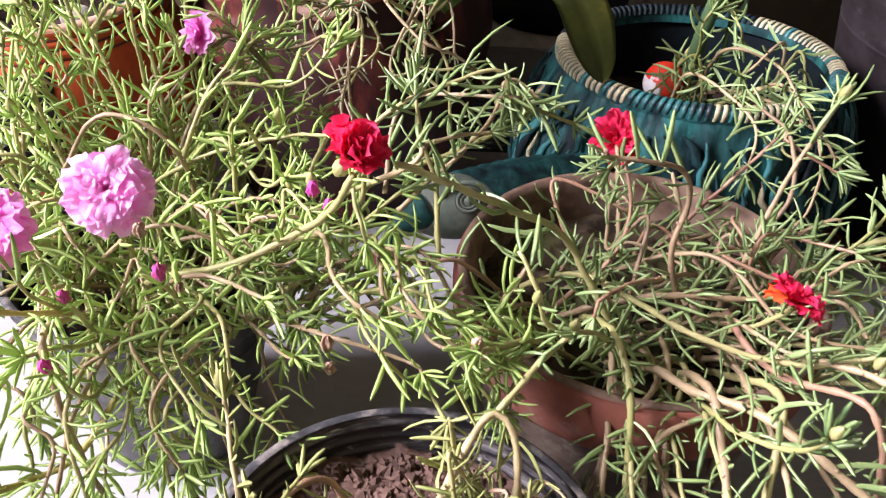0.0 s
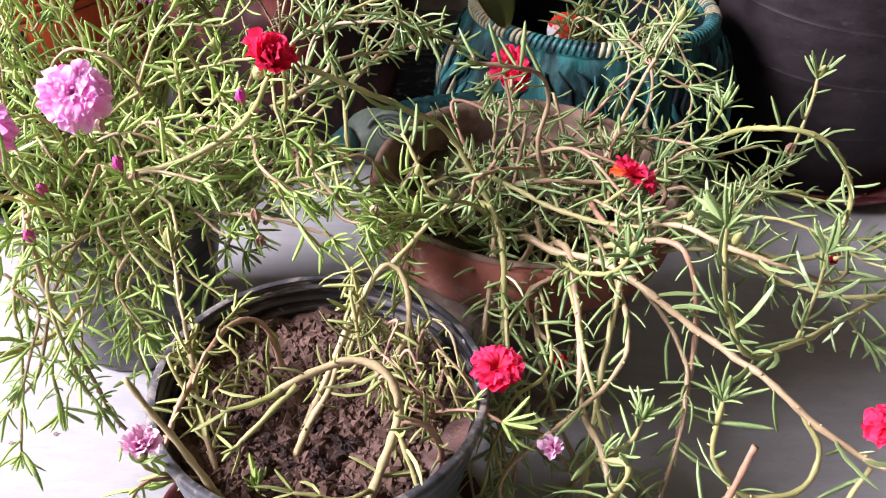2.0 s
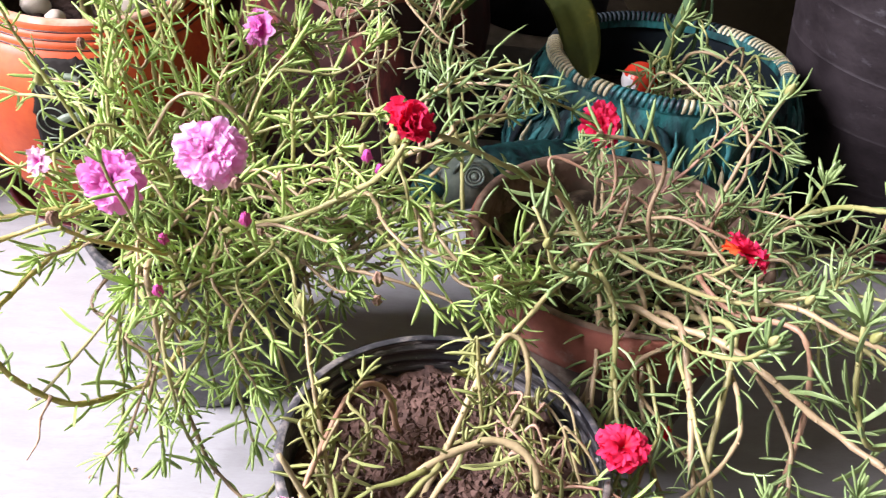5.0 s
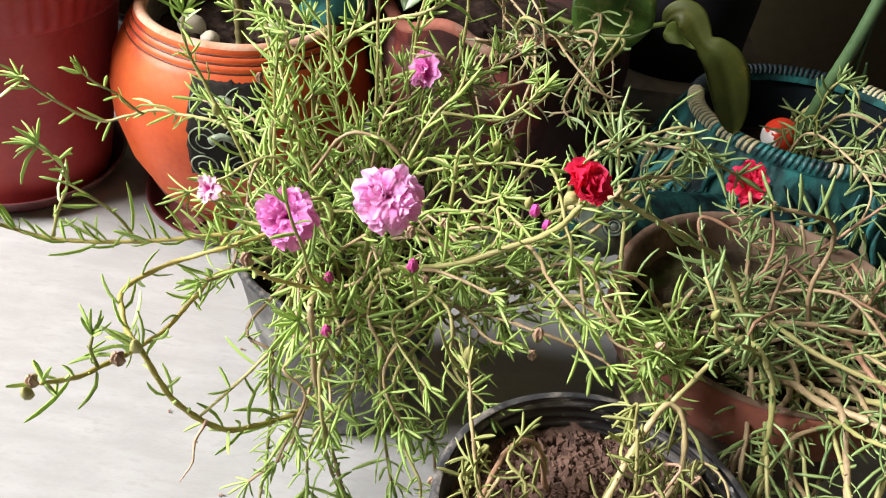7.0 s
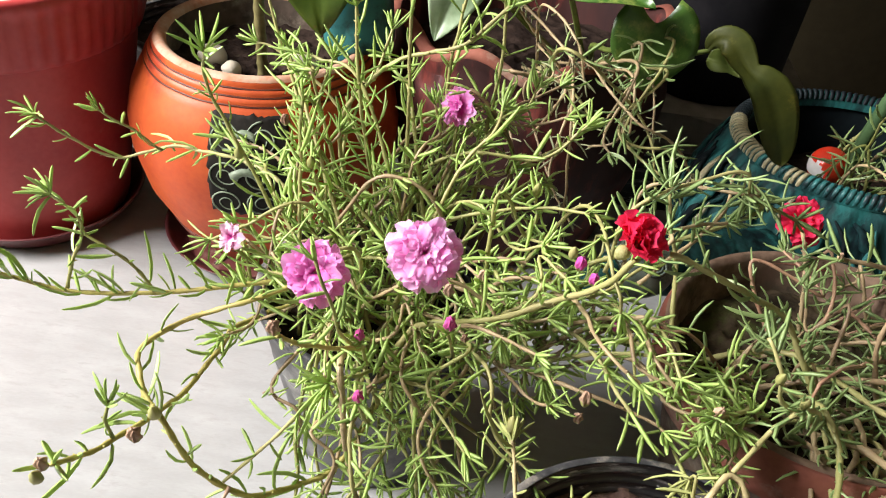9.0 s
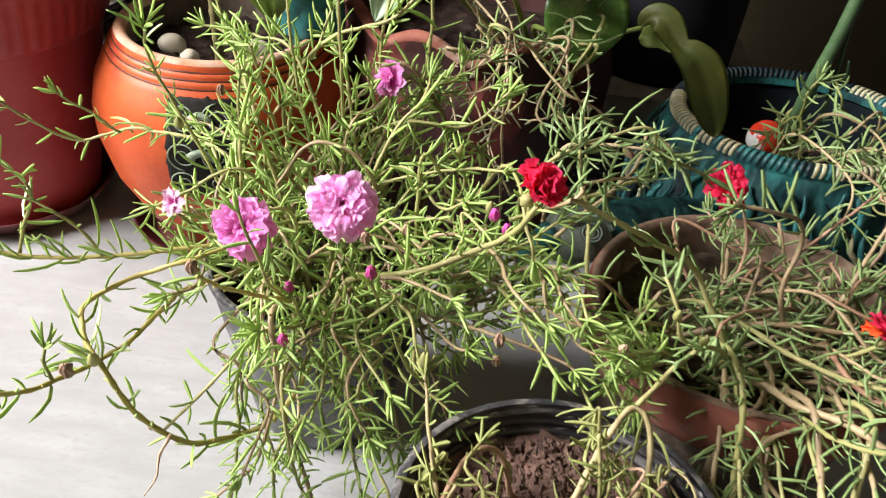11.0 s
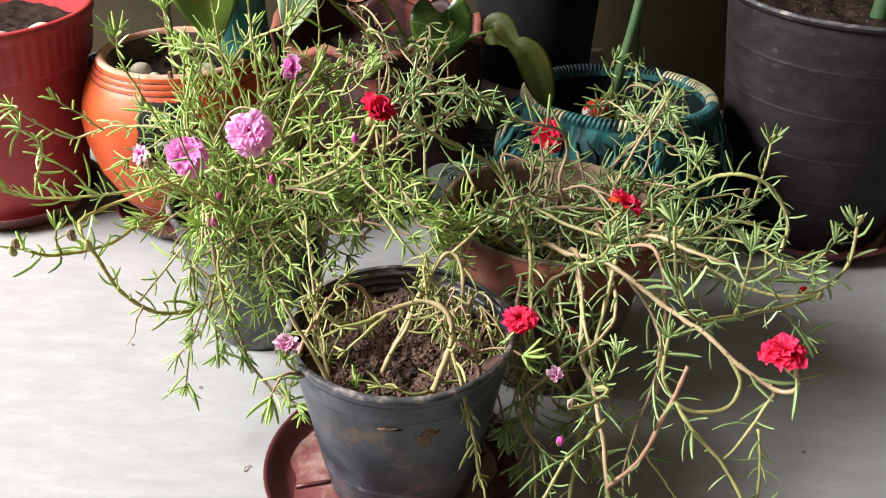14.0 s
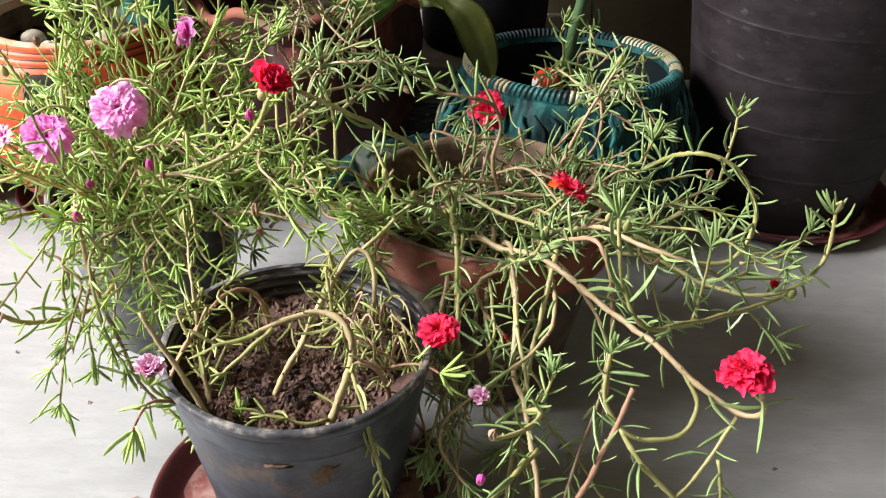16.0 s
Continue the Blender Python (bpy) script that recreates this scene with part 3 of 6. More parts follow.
        way = (t + out * spread).normalized()
        bend = out * rng.uniform(-0.45, 0.35) + Vector((0, 0, rng.uniform(-0.2, 0.2) - droop))
        bend = bend - way * bend.dot(way)
        grow(pts[-1] - t * 0.004, way, bend, long * rng.uniform(0.6, 1.15), wide * rng.uniform(0.8, 1.1))
    if vs:
        tagged(part("leaves", mesh("leaves", vs, fs, M[green]), body), kind="stuff")
    return body


def petal_mesh(name, material, seed, ruffle=0.10):
    """A petal along x, narrow at its foot, with a notched, softly waved edge."""
    rng = random.Random(seed)
    nu, nv = 15, 9
    ph, ph2, ph3 = (rng.random() * 6.28 for _ in range(3))
    bow = rng.uniform(-0.10, 0.16)
    vs, fs = [], []
    for j in range(nv):
        v = j / (nv - 1)
        half = 0.08 + 0.40 * math.sin(min(1.0, v * 1.08) * 1.6) ** 1.05
        for i in range(nu):
            u = 2 * i / (nu - 1) - 1
            edge = v ** 2.2
            x = v * (1 - 0.16 * u * u * edge) + edge * (0.045 * math.sin(u * 7 + ph2) + 0.03 * math.sin(u * 13 + ph3) - 0.09 * math.exp(-(u / 0.2) ** 2))
            y = u * half + 0.04 * edge * math.sin(u * 4 + ph2)
            z = 0.14 * u * u * v + bow * math.sin(v * 3.0) + ruffle * edge * v * math.sin(u * 4.2 + ph) + 0.45 * ruffle * v ** 5 * math.sin(u * 12 + ph3) - 0.12 * edge * v
            vs.append((x, y, z))
    for j in range(nv - 1):
        for i in range(nu - 1):
            a = j * nu + i
            fs.append((a, a + 1, a + nu + 1, a + nu))
    return mesh(name, vs, fs, material)


PETALS = {k: [petal_mesh("petal", M[k], 11 + s, 0.09 + 0.018 * s) for s in range(6)] for k in ("pink", "deep_pink", "red", "orange_red", "pale_pink", "magenta")}


def calyx_mesh():
    vs, fs = lathe([(0.001, -0.42), (0.10, -0.40), (0.20, -0.25), (0.22, -0.10), (0.14, 0.02), (0.001, 0.06)], 10)
    return mesh("calyx", vs, fs, M["stem"])


CALYX = calyx_mesh()


def flower(plant, at, facing, radius, colour, rows=((8, 4, 1.0), (8, 20, 0.98), (8, 35, 0.86), (7, 48, 0.68), (6, 60, 0.50), (4, 70, 0.36)), label="", accent=None):
    """A double flower: rings of ruffled petals on a green calyx. facing: the way it looks."""
    rng = random.Random(int(abs(at[0] * 9176 + at[1] * 5381 + at[2] * 331) * 1000))
    q = Vector(facing).normalized().to_track_quat("Z", "Y")
    m = Matrix.LocRotScale(Vector(at) - plant.location, q, Vector((radius,) * 3))
    head = part("flower", CALYX, plant, label, m)
    for count, tilt, size in rows:
        off = rng.random() * 6.28
        for k in range(count):
            a = off + 2 * math.pi * k / count + rng.uniform(-0.16, 0.16)
            s = size * rng.uniform(0.80, 1.10)
            pm = Matrix.Rotation(a, 4, "Z") @ Matrix.Translation((0.03, 0, 0.02 + 0.10 * tilt / 74)) @ Matrix.Rotation(-radians(tilt + rng.uniform(-11, 11)), 4, "Y") @ Matrix.Rotation(rng.uniform(-0.26, 0.26), 4, "X") @ Matrix.Diagonal((s, s, s, 1))
            hue = accent if accent and math.cos(a - 0.6) > 0.80 and tilt < 20 else colour
            part("petal", rng.choice(PETALS[hue]), head, "", pm)
    return head


def bud_mesh(tip):
    """A small bud: a green two-lobed calyx, and crumpled petal strips that stand out of it."""
    rng = random.Random(len(tip) * 7)
    dry = tip == "dry"
    vs, fs = lathe([(0.0004, 0.0), (0.0016, 0.0008), (0.0026, 0.0030), (0.0027, 0.0050), (0.0022, 0.0072), (0.0010, 0.0095), (0.0002, 0.0105)], 10, lambda a, i: 1 + (0.22 if dry else 0.10) * math.sin(3 * a + i) + (0.12 * math.sin(7 * a + 2 * i) if dry else 0))
    if tip == "stem":
        return mesh("bud", vs, fs, [M["stem"]])
    # one closed skin: smooth below, creased into furled petals above, ragged at the tip
    prof = [(0.0004, 0.0), (0.0016, 0.0008), (0.0026, 0.0026), (0.0026, 0.0042), (0.0029, 0.0056), (0.0028, 0.0074), (0.0023, 0.0094), (0.0016, 0.0112), (0.0003, 0.0116)]
    deep = 0.30 if dry else 0.20
    ragged = [rng.uniform(-1, 1) for _ in range(15)]

    def crease(a, i):
        if i < 3:
            return 1.0
        return 1 + deep * math.sin(5 * a + 0.7 * i) + 0.10 * math.sin(9 * a - i) + (0.25 * ragged[int(a * 2.3) % 15] if dry and i > 4 else 0)

    vs, fs = lathe(prof, 30, crease)
    vs = [(x, y, z + (0.0011 * ragged[(k % 30) // 2] if k >= 210 else 0.0006 * ragged[(k % 30) // 2] if k >= 150 else 0)) for k, (x, y, z) in enumerate(vs)]
    return mesh("bud", vs, fs, [M["stem"], M[tip]], True, [0 if i < 90 else 1 for i in range(len(fs))])


BUDS = {k: bud_mesh(k) for k in ("stem", "magenta", "dry", "red", "pale_pink")}


def bud(plant, at, facing=(0, -0.2, 1), kind="stem", size=1.0):
    q = Vector(facing).normalized().to_track_quat("Z", "Y")
    size *= {"stem": 1.0, "dry": 0.88}.get(kind, 1.25)
    part("bud", BUDS[kind], plant, {"magenta": "closed magenta bud", "dry": "dried brown flower head", "red": "closed red bud", "pale_pink": "faded pink bud"}.get(kind, ""),
         Matrix.LocRotScale(Vector(at) - plant.location, q, Vector((size,) * 3)))


def soil_mesh(radius, height=0.0, rough=0.006, seed=0, n=46, segs=64, earth="shaded_soil"):
    """A bed of lumpy soil, with its level at height in the middle."""
    vs, fs = [(0, 0, height + 0.002)], []
    for i in range(1, n):
        r = radius * i / (n - 1)
        for k in range(segs):
            a = 2 * math.pi * k / segs
            p = Vector((r * math.cos(a), r * math.sin(a), seed * 3.1))
            z = noise.fractal(p * 30, 0.7, 2.0, 5) * rough + noise.noise(p * 160) * rough * 0.28
            z += max(0, noise.noise(p * 75 + Vector((5, 3, 1)))) * rough * 0.9
            vs.append((p.x, p.y, height + z))
    for k in range(segs):
        fs.append((0, 1 + k, 1 + (k + 1) % segs))
    for i in range(n - 2):
        for k in range(segs):
            k2 = (k + 1) % segs
            a = 1 + i * segs
            fs.append((a + k, a + segs + k, a + segs + k2, a + k2))
    return mesh("soil", vs, fs, M[earth])


def crumbs_mesh(radius, height, count, seed, big=0.0030):
    """Loose, jagged crumbs of soil strewn over a bed, thicker in some patches."""
    rng = random.Random(seed)
    vs, fs = [], []
    while len(vs) < count * 6:
        r, a = radius * math.sqrt(rng.random()), rng.random() * 6.28
        c = Vector((r * math.cos(a), r * math.sin(a), 0))
        if noise.noise(c * 28) < rng.uniform(-0.9, 0.25):
            continue
        s = big * rng.random() ** 6 + 0.0004
        z = height + noise.fractal(Vector((c.x, c.y, seed * 3.1)) * 30, 0.7, 2.0, 5) * 0.0062 + s * 0.25
        e = Euler((rng.random() * 6, rng.random() * 6, rng.random() * 6)).to_matrix()
        o = len(vs)
        for d in ((1, 0, 0), (-1, 0, 0), (0, 1, 0), (0, -1, 0), (0, 0, 1), (0, 0, -1)):
            q = e @ (Vector(d) * rng.uniform(0.55, 1.05) + Vector((rng.uniform(-0.2, 0.2), rng.uniform(-0.2, 0.2), rng.uniform(-0.2, 0.2)))) * s
            vs.append((c.x + q.x, c.y + q.y, z + q.z))
        for f in ((0, 2, 4), (2, 1, 4), (1, 3, 4), (3, 0, 4), (2, 0, 5), (1, 2, 5), (3, 1, 5), (0, 3, 5)):
            fs.append(tuple(o + k for k in f))
    return mesh("loose_soil", vs, fs, M["soil"], False)


def pebble_mesh(seed):
    bm = bmesh.new()
    bmesh.ops.create_icosphere(bm, subdivisions=3, radius=1)
    for v in bm.verts:
        v.co *= 1 + 0.13 * noise.noise(v.co * 1.3 + Vector((seed * 3.3, 0, 0)))
    me = bpy.data.meshes.new("pebble")
    bm.to_mesh(me)
    bm.free()
    me.materials.append(M["pebble"])
    me.polygons.foreach_set("use_smooth", [True] * len(me.polygons))
    return me


PEBBLES = [pebble_mesh(s) for s in range(3)]


def pebble(at, size, turn=0.0, which=0):
    ob = new("pebble", PEBBLES[which % 3])
    ob.matrix_basis = Matrix.LocRotScale(Vector(at), Euler((0.15, 0.1, turn)), Vector(size))
    return tagged(ob, "smooth pale cream river pebble lying on pot soil", "pebble", "pebbles in the flower pots")


def broad_leaf_mesh(name, length, width, fold, droop, material, seed=0, heart=0.16, blunt=0.0):
    """A heart-shaped leaf from its stalk at the origin along x, with a midrib, folded up along it and drooping; it has thickness."""
    nu, nv = 13, 17
    top, fs = [], []
    for j in range(nv):
        v = j / (nv - 1)
        half = width * 0.5 * (math.sin(math.pi * min(1, v * 0.97 + 0.03) ** 0.62) ** 0.75) * (1 - 0.15 * v)
        half = max(half, width * 0.5 * blunt * min(1.0, v * 2.5))
        for i in range(nu):
            u = 2 * i / (nu - 1) - 1
            back = -heart * length * abs(u) ** 1.6 * max(0, 1 - v * 2.6)
            x = v * length + back
            z = fold * abs(u) * half - droop * v * v * length + 0.0016 * math.sin(9 * v + 2.3 * u + seed) - 0.0012 * math.exp(-(u / 0.10) ** 2)
            top.append(Vector((x, u * half * (1 - 0.25 * fold), z)))
    vs = top + [p - Vector((0, 0, 0.0007)) for p in top]
    n = len(top)
    for j in range(nv - 1):
        for i in range(nu - 1):
            a = j * nu + i
            fs.append((a, a + nu, a + nu + 1, a + 1))
            fs.append((n + a, n + a + 1, n + a + nu + 1, n + a + nu))
    rim = [i for i in range(nu)] + [j * nu + nu - 1 for j in range(1, nv)] + [(nv - 1) * nu + i for i in range(nu - 2, -1, -1)] + [j * nu for j in range(nv - 2, 0, -1)]
    for a, b in zip(rim, rim[1:] + rim[:1]):
        fs.append((a, b, n + b, n + a))
    return mesh(name, vs, fs, material)


def aim(at, way, up=(0, 0, 1)):
    """A pose whose x runs along way and whose z leans to up."""
    x = Vector(way).normalized()
    y = Vector(up).cross(x).normalized()
    z = x.cross(y)
    m = Matrix((x, y, z)).transposed().to_4x4()
    m.translation = at
    return m

# ---------------------------------------------------------------- the place


def slab(name, lo, hi, material, label=""):
    x0, y0, z0 = lo
    x1, y1, z1 = hi
    vs = [(x, y, z) for z in (z0, z1) for x, y in ((x0, y0), (x1, y0), (x1, y1), (x0, y1))]
    fs = [(0, 3, 2, 1), (4, 5, 6, 7), (0, 1, 5, 4), (1, 2, 6, 5), (2, 3, 7, 6), (3, 0, 4, 7)]
    return tagged(new(name, mesh(name, vs, fs, material, False)), label, kind="structure")


floor = slab("floor", (-1.8, -2.8, -0.12), (3.6, 1.55, -0.005), M["grout"], "pale cream floor of large polished streaky tiles")


def floor_tile(x0, y0, x1, y1):
    """One large tile with a small rounded edge, its top at floor level."""
    gap, edge = 0.0015, 0.0012
    cx, cy, hx, hy = (x0 + x1) / 2, (y0 + y1) / 2, (x1 - x0) / 2 - gap, (y1 - y0) / 2 - gap
    vs, fs = [], []
    for inset, z in ((0.0, -0.0045), (0.0, -edge), (edge * 0.3, -edge * 0.3), (edge, 0.0)):
        vs += [(sx * (hx - inset), sy * (hy - inset), z) for sx, sy in ((-1, -1), (1, -1), (1, 1), (-1, 1))]
    for i in range(3):
        for k in range(4):
            fs.append((i * 4 + k, i * 4 + (k + 1) % 4, i * 4 + 4 + (k + 1) % 4, i * 4 + 4 + k))
    fs.append((12, 13, 14, 15))
    part("tile", mesh("tile", vs, fs, M["floor"], False), floor, "", Matrix.Translation((cx, cy, 0)))


TILE_X, TILE_Y = (-1.8, -0.634, 1.166, 2.366, 3.6), (-2.8, -2.55, -1.35, -0.15, 1.05, 1.55)
for x0, x1 in zip(TILE_X, TILE_X[1:]):
    for y0, y1 in zip(TILE_Y, TILE_Y[1:]):
        floor_tile(x0, y0, x1, y1)
slab("wall_north", (-1.8, 1.25, 0.0), (3.6, 1.40, 2.7), M["wall"], "beige painted wall with stained plaster, coloured dark for shade")
# unseen walls from here on, assumed, to enclose and shape the light
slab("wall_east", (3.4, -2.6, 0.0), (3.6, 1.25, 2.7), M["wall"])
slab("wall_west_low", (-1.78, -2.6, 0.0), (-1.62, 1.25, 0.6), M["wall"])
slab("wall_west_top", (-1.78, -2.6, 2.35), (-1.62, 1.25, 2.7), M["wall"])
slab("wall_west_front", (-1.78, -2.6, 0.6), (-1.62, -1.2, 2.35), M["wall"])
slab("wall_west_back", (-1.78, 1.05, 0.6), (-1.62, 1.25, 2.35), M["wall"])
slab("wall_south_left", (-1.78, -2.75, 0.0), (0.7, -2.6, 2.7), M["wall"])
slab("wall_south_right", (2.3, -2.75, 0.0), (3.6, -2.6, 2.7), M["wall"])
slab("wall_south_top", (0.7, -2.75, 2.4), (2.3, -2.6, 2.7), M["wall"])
# unseen, added ceiling; its warm tint makes the bounced light warmer
slab("ceiling", (-1.8, -2.8, 2.7), (3.6, 1.55, 2.8), M["ceiling"])

# ---------------------------------------------------------------- pots


def saucer(at, r, h, material, label):
    ob = empty("saucer", at, label, "saucer", "pot saucers")
    vs, fs = lathe(rounded([(0.001, 0.0), (r * 0.80, 0.0), (r * 0.84, 0.002), (r, h), (r * 0.985, h + 0.001), (r * 0.96, h), (r * 0.82, 0.005), (0.001, 0.004)]), 72)
    part("dish", mesh("dish", vs, fs, material), ob)
    vs, fs = lathe([(0.001, 0.0064), (r * 0.40, 0.0066), (r * 0.80, 0.0068)], 60, lambda a, i: 1 + (0.05 * math.sin(5 * a) + 0.03 * math.sin(11 * a) if i == 2 else 0))
    part("mud_film", mesh("mud_film", vs, fs, M["mud"]), ob, "dried pale mud on the bottom")
    for k in range(8):
        a = k * math.pi / 4 + 0.3
        bar = [Vector((c * r * math.cos(a), c * r * math.sin(a), 0.0082)) for c in (0.45, 0.55, 0.65, 0.76)]
        vs, fs = tube(bar, 0.0022, 0.0022, 6)
        part("rib", mesh("rib", vs, fs, material), ob)
    return ob


def nursery_pot(at, r, base, h, material, label, soil_at, lip=0.012, rings=(), seed=1, name="flower_pot", crumbs=0, rough=0.006, ridge=1.0, straight=0.86, big=0.0030):
    """A tapered plastic pot with a rolled lip, inner rings, and its soil."""
    ob = empty(name, at, label, "flower pot", "flower pots")
    wall = 0.003
    prof = [(0.001, 0.0), (base - 0.004, 0.0), (base, 0.004), (base + (r - base) * straight, h - lip * 2.1)]
    for z in rings:
        rr = base + (r - base) * z / h
        prof = [p for p in prof if p[1] < z - 0.003] + [(rr, z - 0.002), (rr + 0.0006, z), (rr + 0.0002, z + 0.0008)] + [p for p in prof if p[1] > z + 0.003]
    prof += [(r - 0.004, h - lip), (r, h - lip * 0.9), (r + 0.0012, h - 0.003), (r - 0.001, h), (r - 0.004, h - 0.001)]
    uneven = lambda a, i: 1 + 0.006 * math.sin(2 * a + seed) + 0.003 * math.sin(5 * a + seed)
    vs, fs = lathe(rounded(prof, 1), 80, uneven)
    part("pot_wall", mesh("pot_wall", vs, fs, material), ob)
    inner = r - 0.0042
    prof = [(inner, h - 0.0012)]
    for k in range(4):
        z = h - 0.008 - k * 0.0085
        prof += [(inner - k * 0.0012, z + 0.0045), (inner - k * 0.0012 - 0.0004, z + 0.0016), (inner - k * 0.0012 - 0.0022 * ridge, z + 0.0008), (inner - k * 0.0012 - 0.0014 * ridge, z - 0.0003)]
    prof += [(base + (r - base) * (soil_at / h) - wall, soil_at - 0.012)]
    vs, fs = lathe(prof, 80, uneven)
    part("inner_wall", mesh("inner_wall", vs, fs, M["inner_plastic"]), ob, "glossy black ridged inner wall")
    vs, fs = lathe([(r + 0.0015, h - 0.0036), (r + 0.0013, h - 0.0012), (r - 0.0008, h + 0.0005), (r - 0.0040, h - 0.0004)], 80, uneven)
    part("rim_edge", mesh("rim_edge", vs, fs, M["dusty_plastic"]), ob, "dusty scuffed edge of the lip")
    rs = base + (r - base) * (soil_at / h) - wall
    part("soil", soil_mesh(rs, soil_at, rough, seed, 80, 180, "soil") if crumbs > 5000 else soil_mesh(rs, soil_at, rough, seed), ob, "dark crumbly potting soil")
    if crumbs:
        tagged(part("loose_soil", crumbs_mesh(rs * 0.93, soil_at, crumbs, seed, big), ob), kind="stuff")
    return ob


# black pot in front, on its saucer
saucer((-0.008, 0.240, 0.0), 0.128, 0.022, M["maroon"], "maroon plastic saucer with dried mud under the black pot")
front_pot = nursery_pot((0.001, 0.238, 0.007), 0.101, 0.070, 0.184, M["black_plastic"], "black plastic nursery pot of dark soil with wilting stems", 0.156, crumbs=22000, seed=2, big=0.0052, rough=0.0068, rings=(0.05, 0.152))
def mud_splash(pot, angle, height, wide, tall, r0, r1, h, seed, colour="dried_mud"):
    """A thin ragged crust of dried mud on the wall of a tapered pot."""
    vs, fs = [(0, 0, 0)], []
    place = lambda a, z, lift: Vector(((r0 + (r1 - r0) * z / h + lift) * math.cos(a), (r0 + (r1 - r0) * z / h + lift) * math.sin(a), z))
    rings, n = 6, 48
    vs[0] = place(angle, height, 0.0016)
    for j in range(1, rings + 1):
        f = j / rings
        for k in range(n):
            b = 2 * math.pi * k / n
            e = 0.62 + 0.55 * noise.noise(Vector((math.cos(b) * 1.6, math.sin(b) * 1.6, seed))) + 0.22 * noise.noise(Vector((math.cos(b) * 6, math.sin(b) * 6, seed)))
            x, z = f * e * math.cos(b), f * e * math.sin(b)
            vs.append(place(angle + (x * wide + z * wide * 0.5) / r1, height + z * tall, 0.0015 - 0.0022 * f ** 6 + 0.0003 * noise.noise(Vector((x * 9, z * 9, seed)))))
    for k in range(n):
        fs.append((0, 1 + k, 1 + (k + 1) % n))
    for j in range(rings - 1):
        for k in range(n):
            a = 1 + j * n
            fs.append((a + k, a + n + k, a + n + (k + 1) % n, a + (k + 1) % n))
    part("mud_splash", mesh("mud_splash", vs, fs, M[colour]), pot, "crust of dried brown mud")


mud_splash(front_pot, radians(-72), 0.132, 0.017, 0.017, 0.070, 0.0995, 0.175, 1.7)
def clod_mesh(seed):
    """A jagged lump of moist soil, one unit in radius."""
    bm = bmesh.new()
    bmesh.ops.create_icosphere(bm, subdivisions=3, radius=1)
    for v in bm.verts:
        p = v.co + Vector((seed * 3.7, seed * 1.3, 0))
        v.co *= 0.80 + 0.50 * noise.noise(p * 1.1) + 0.32 * noise.noise(p * 2.9) + 0.14 * noise.noise(p * 7)
        v.co.z *= 0.75
    me = bpy.data.meshes.new("clod")
    bm.to_mesh(me)
    bm.free()
    me.materials.append(M["clod"])
    me.polygons.foreach_set("use_smooth", [False] * len(me.polygons))
    return me


CLODS = [clod_mesh(k) for k in range(6)]


def clods(pot, count, middle, reach, level, seed, least=0.0028, most=0.0085):
    rng = random.Random(seed)
    for _ in range(count):
        r, a = reach * rng.random() ** 0.7, rng.random() * 6.28
        f = 1 - r / reach
        size = least + (most - least) * rng.random() ** 2.2 * (0.4 + 0.6 * f)
        part("clod", rng.choice(CLODS), pot, "", Matrix.LocRotScale(Vector((middle[0] + r * math.cos(a) * 1.15, middle[1] + r * math.sin(a), level + 0.006 * f * rng.random())), Euler((rng.random() * 6, rng.random() * 6, rng.random() * 6)), Vector((size * rng.uniform(0.8, 1.3), size, size * rng.uniform(0.7, 1.0)))))


def mud_bank(pot, a0, a1, inner, outer, low, high, seed):
    """Soil heaped against the inside of a pot's wall."""
    vs, fs = [], []
    n, m = 40, 14
    for j in range(m):
        f = j / (m - 1)
        for k in range(n):
            g = k / (n - 1)
            a, r = a0 + (a1 - a0) * g, inner + (outer - inner) * f
            p = Vector((r * math.cos(a), r * math.sin(a), seed))
            z = low + (high - low) * f ** 1.3 * math.sin(g * math.pi) ** 0.7 + noise.fractal(p * 60, 0.7, 2.0, 4) * 0.0022
            vs.append((p.x, p.y, z))
    for j in range(m - 1):
        for k in range(n - 1):
            q = j * n + k
            fs.append((q, q + n, q + n + 1, q + 1))
    part("mud_bank", mesh("mud_bank", vs, fs, M["clod"]), pot, "brown mud heaped against the wall")


clods(front_pot, 95, (-0.020, -0.035), 0.052, 0.156, 5)
clods(front_pot, 30, (0.035, 0.005), 0.040, 0.155, 6, 0.0022, 0.0050)
mud_bank(front_pot, radians(-48), radians(8), 0.058, 0.0945, 0.152, 0.176, 2.0)
mud_splash(front_pot, radians(-92), 0.146, 0.016, 0.004, 0.070, 0.0995, 0.175, 4.2)
# grey pot of the pink plant
nursery_pot((-0.193, 0.491, 0.0), 0.096, 0.0625, 0.176, M["grey_plastic"], "dusty dark grey plastic pot overgrown with pink moss rose", 0.150, seed=4, rings=(0.12,))
# big black pot
saucer((0.567, 0.820, 0.0), 0.156, 0.024, M["maroon"], "dark maroon saucer under the large black pot")
nursery_pot((0.567, 0.820, 0.007), 0.168, 0.118, 0.344, M["big_plastic"], "large weathered black plastic pot of soil on a saucer", 0.318, lip=0.010, rings=(0.085, 0.15, 0.215, 0.278), seed=6, crumbs=300, ridge=0.3, straight=0.935)
# far black pot on a stone
nursery_pot((-0.498, 0.955, 0.0), 0.082, 0.060, 0.165, M["black_plastic"], "small black plastic pot standing behind the other pots", 0.140, seed=9)
nursery_pot((0.155, 1.065, 0.132), 0.112, 0.094, 0.36, M["shaded_far_plastic"], "tall black plastic pot standing on a stone slab", 0.32, seed=8)


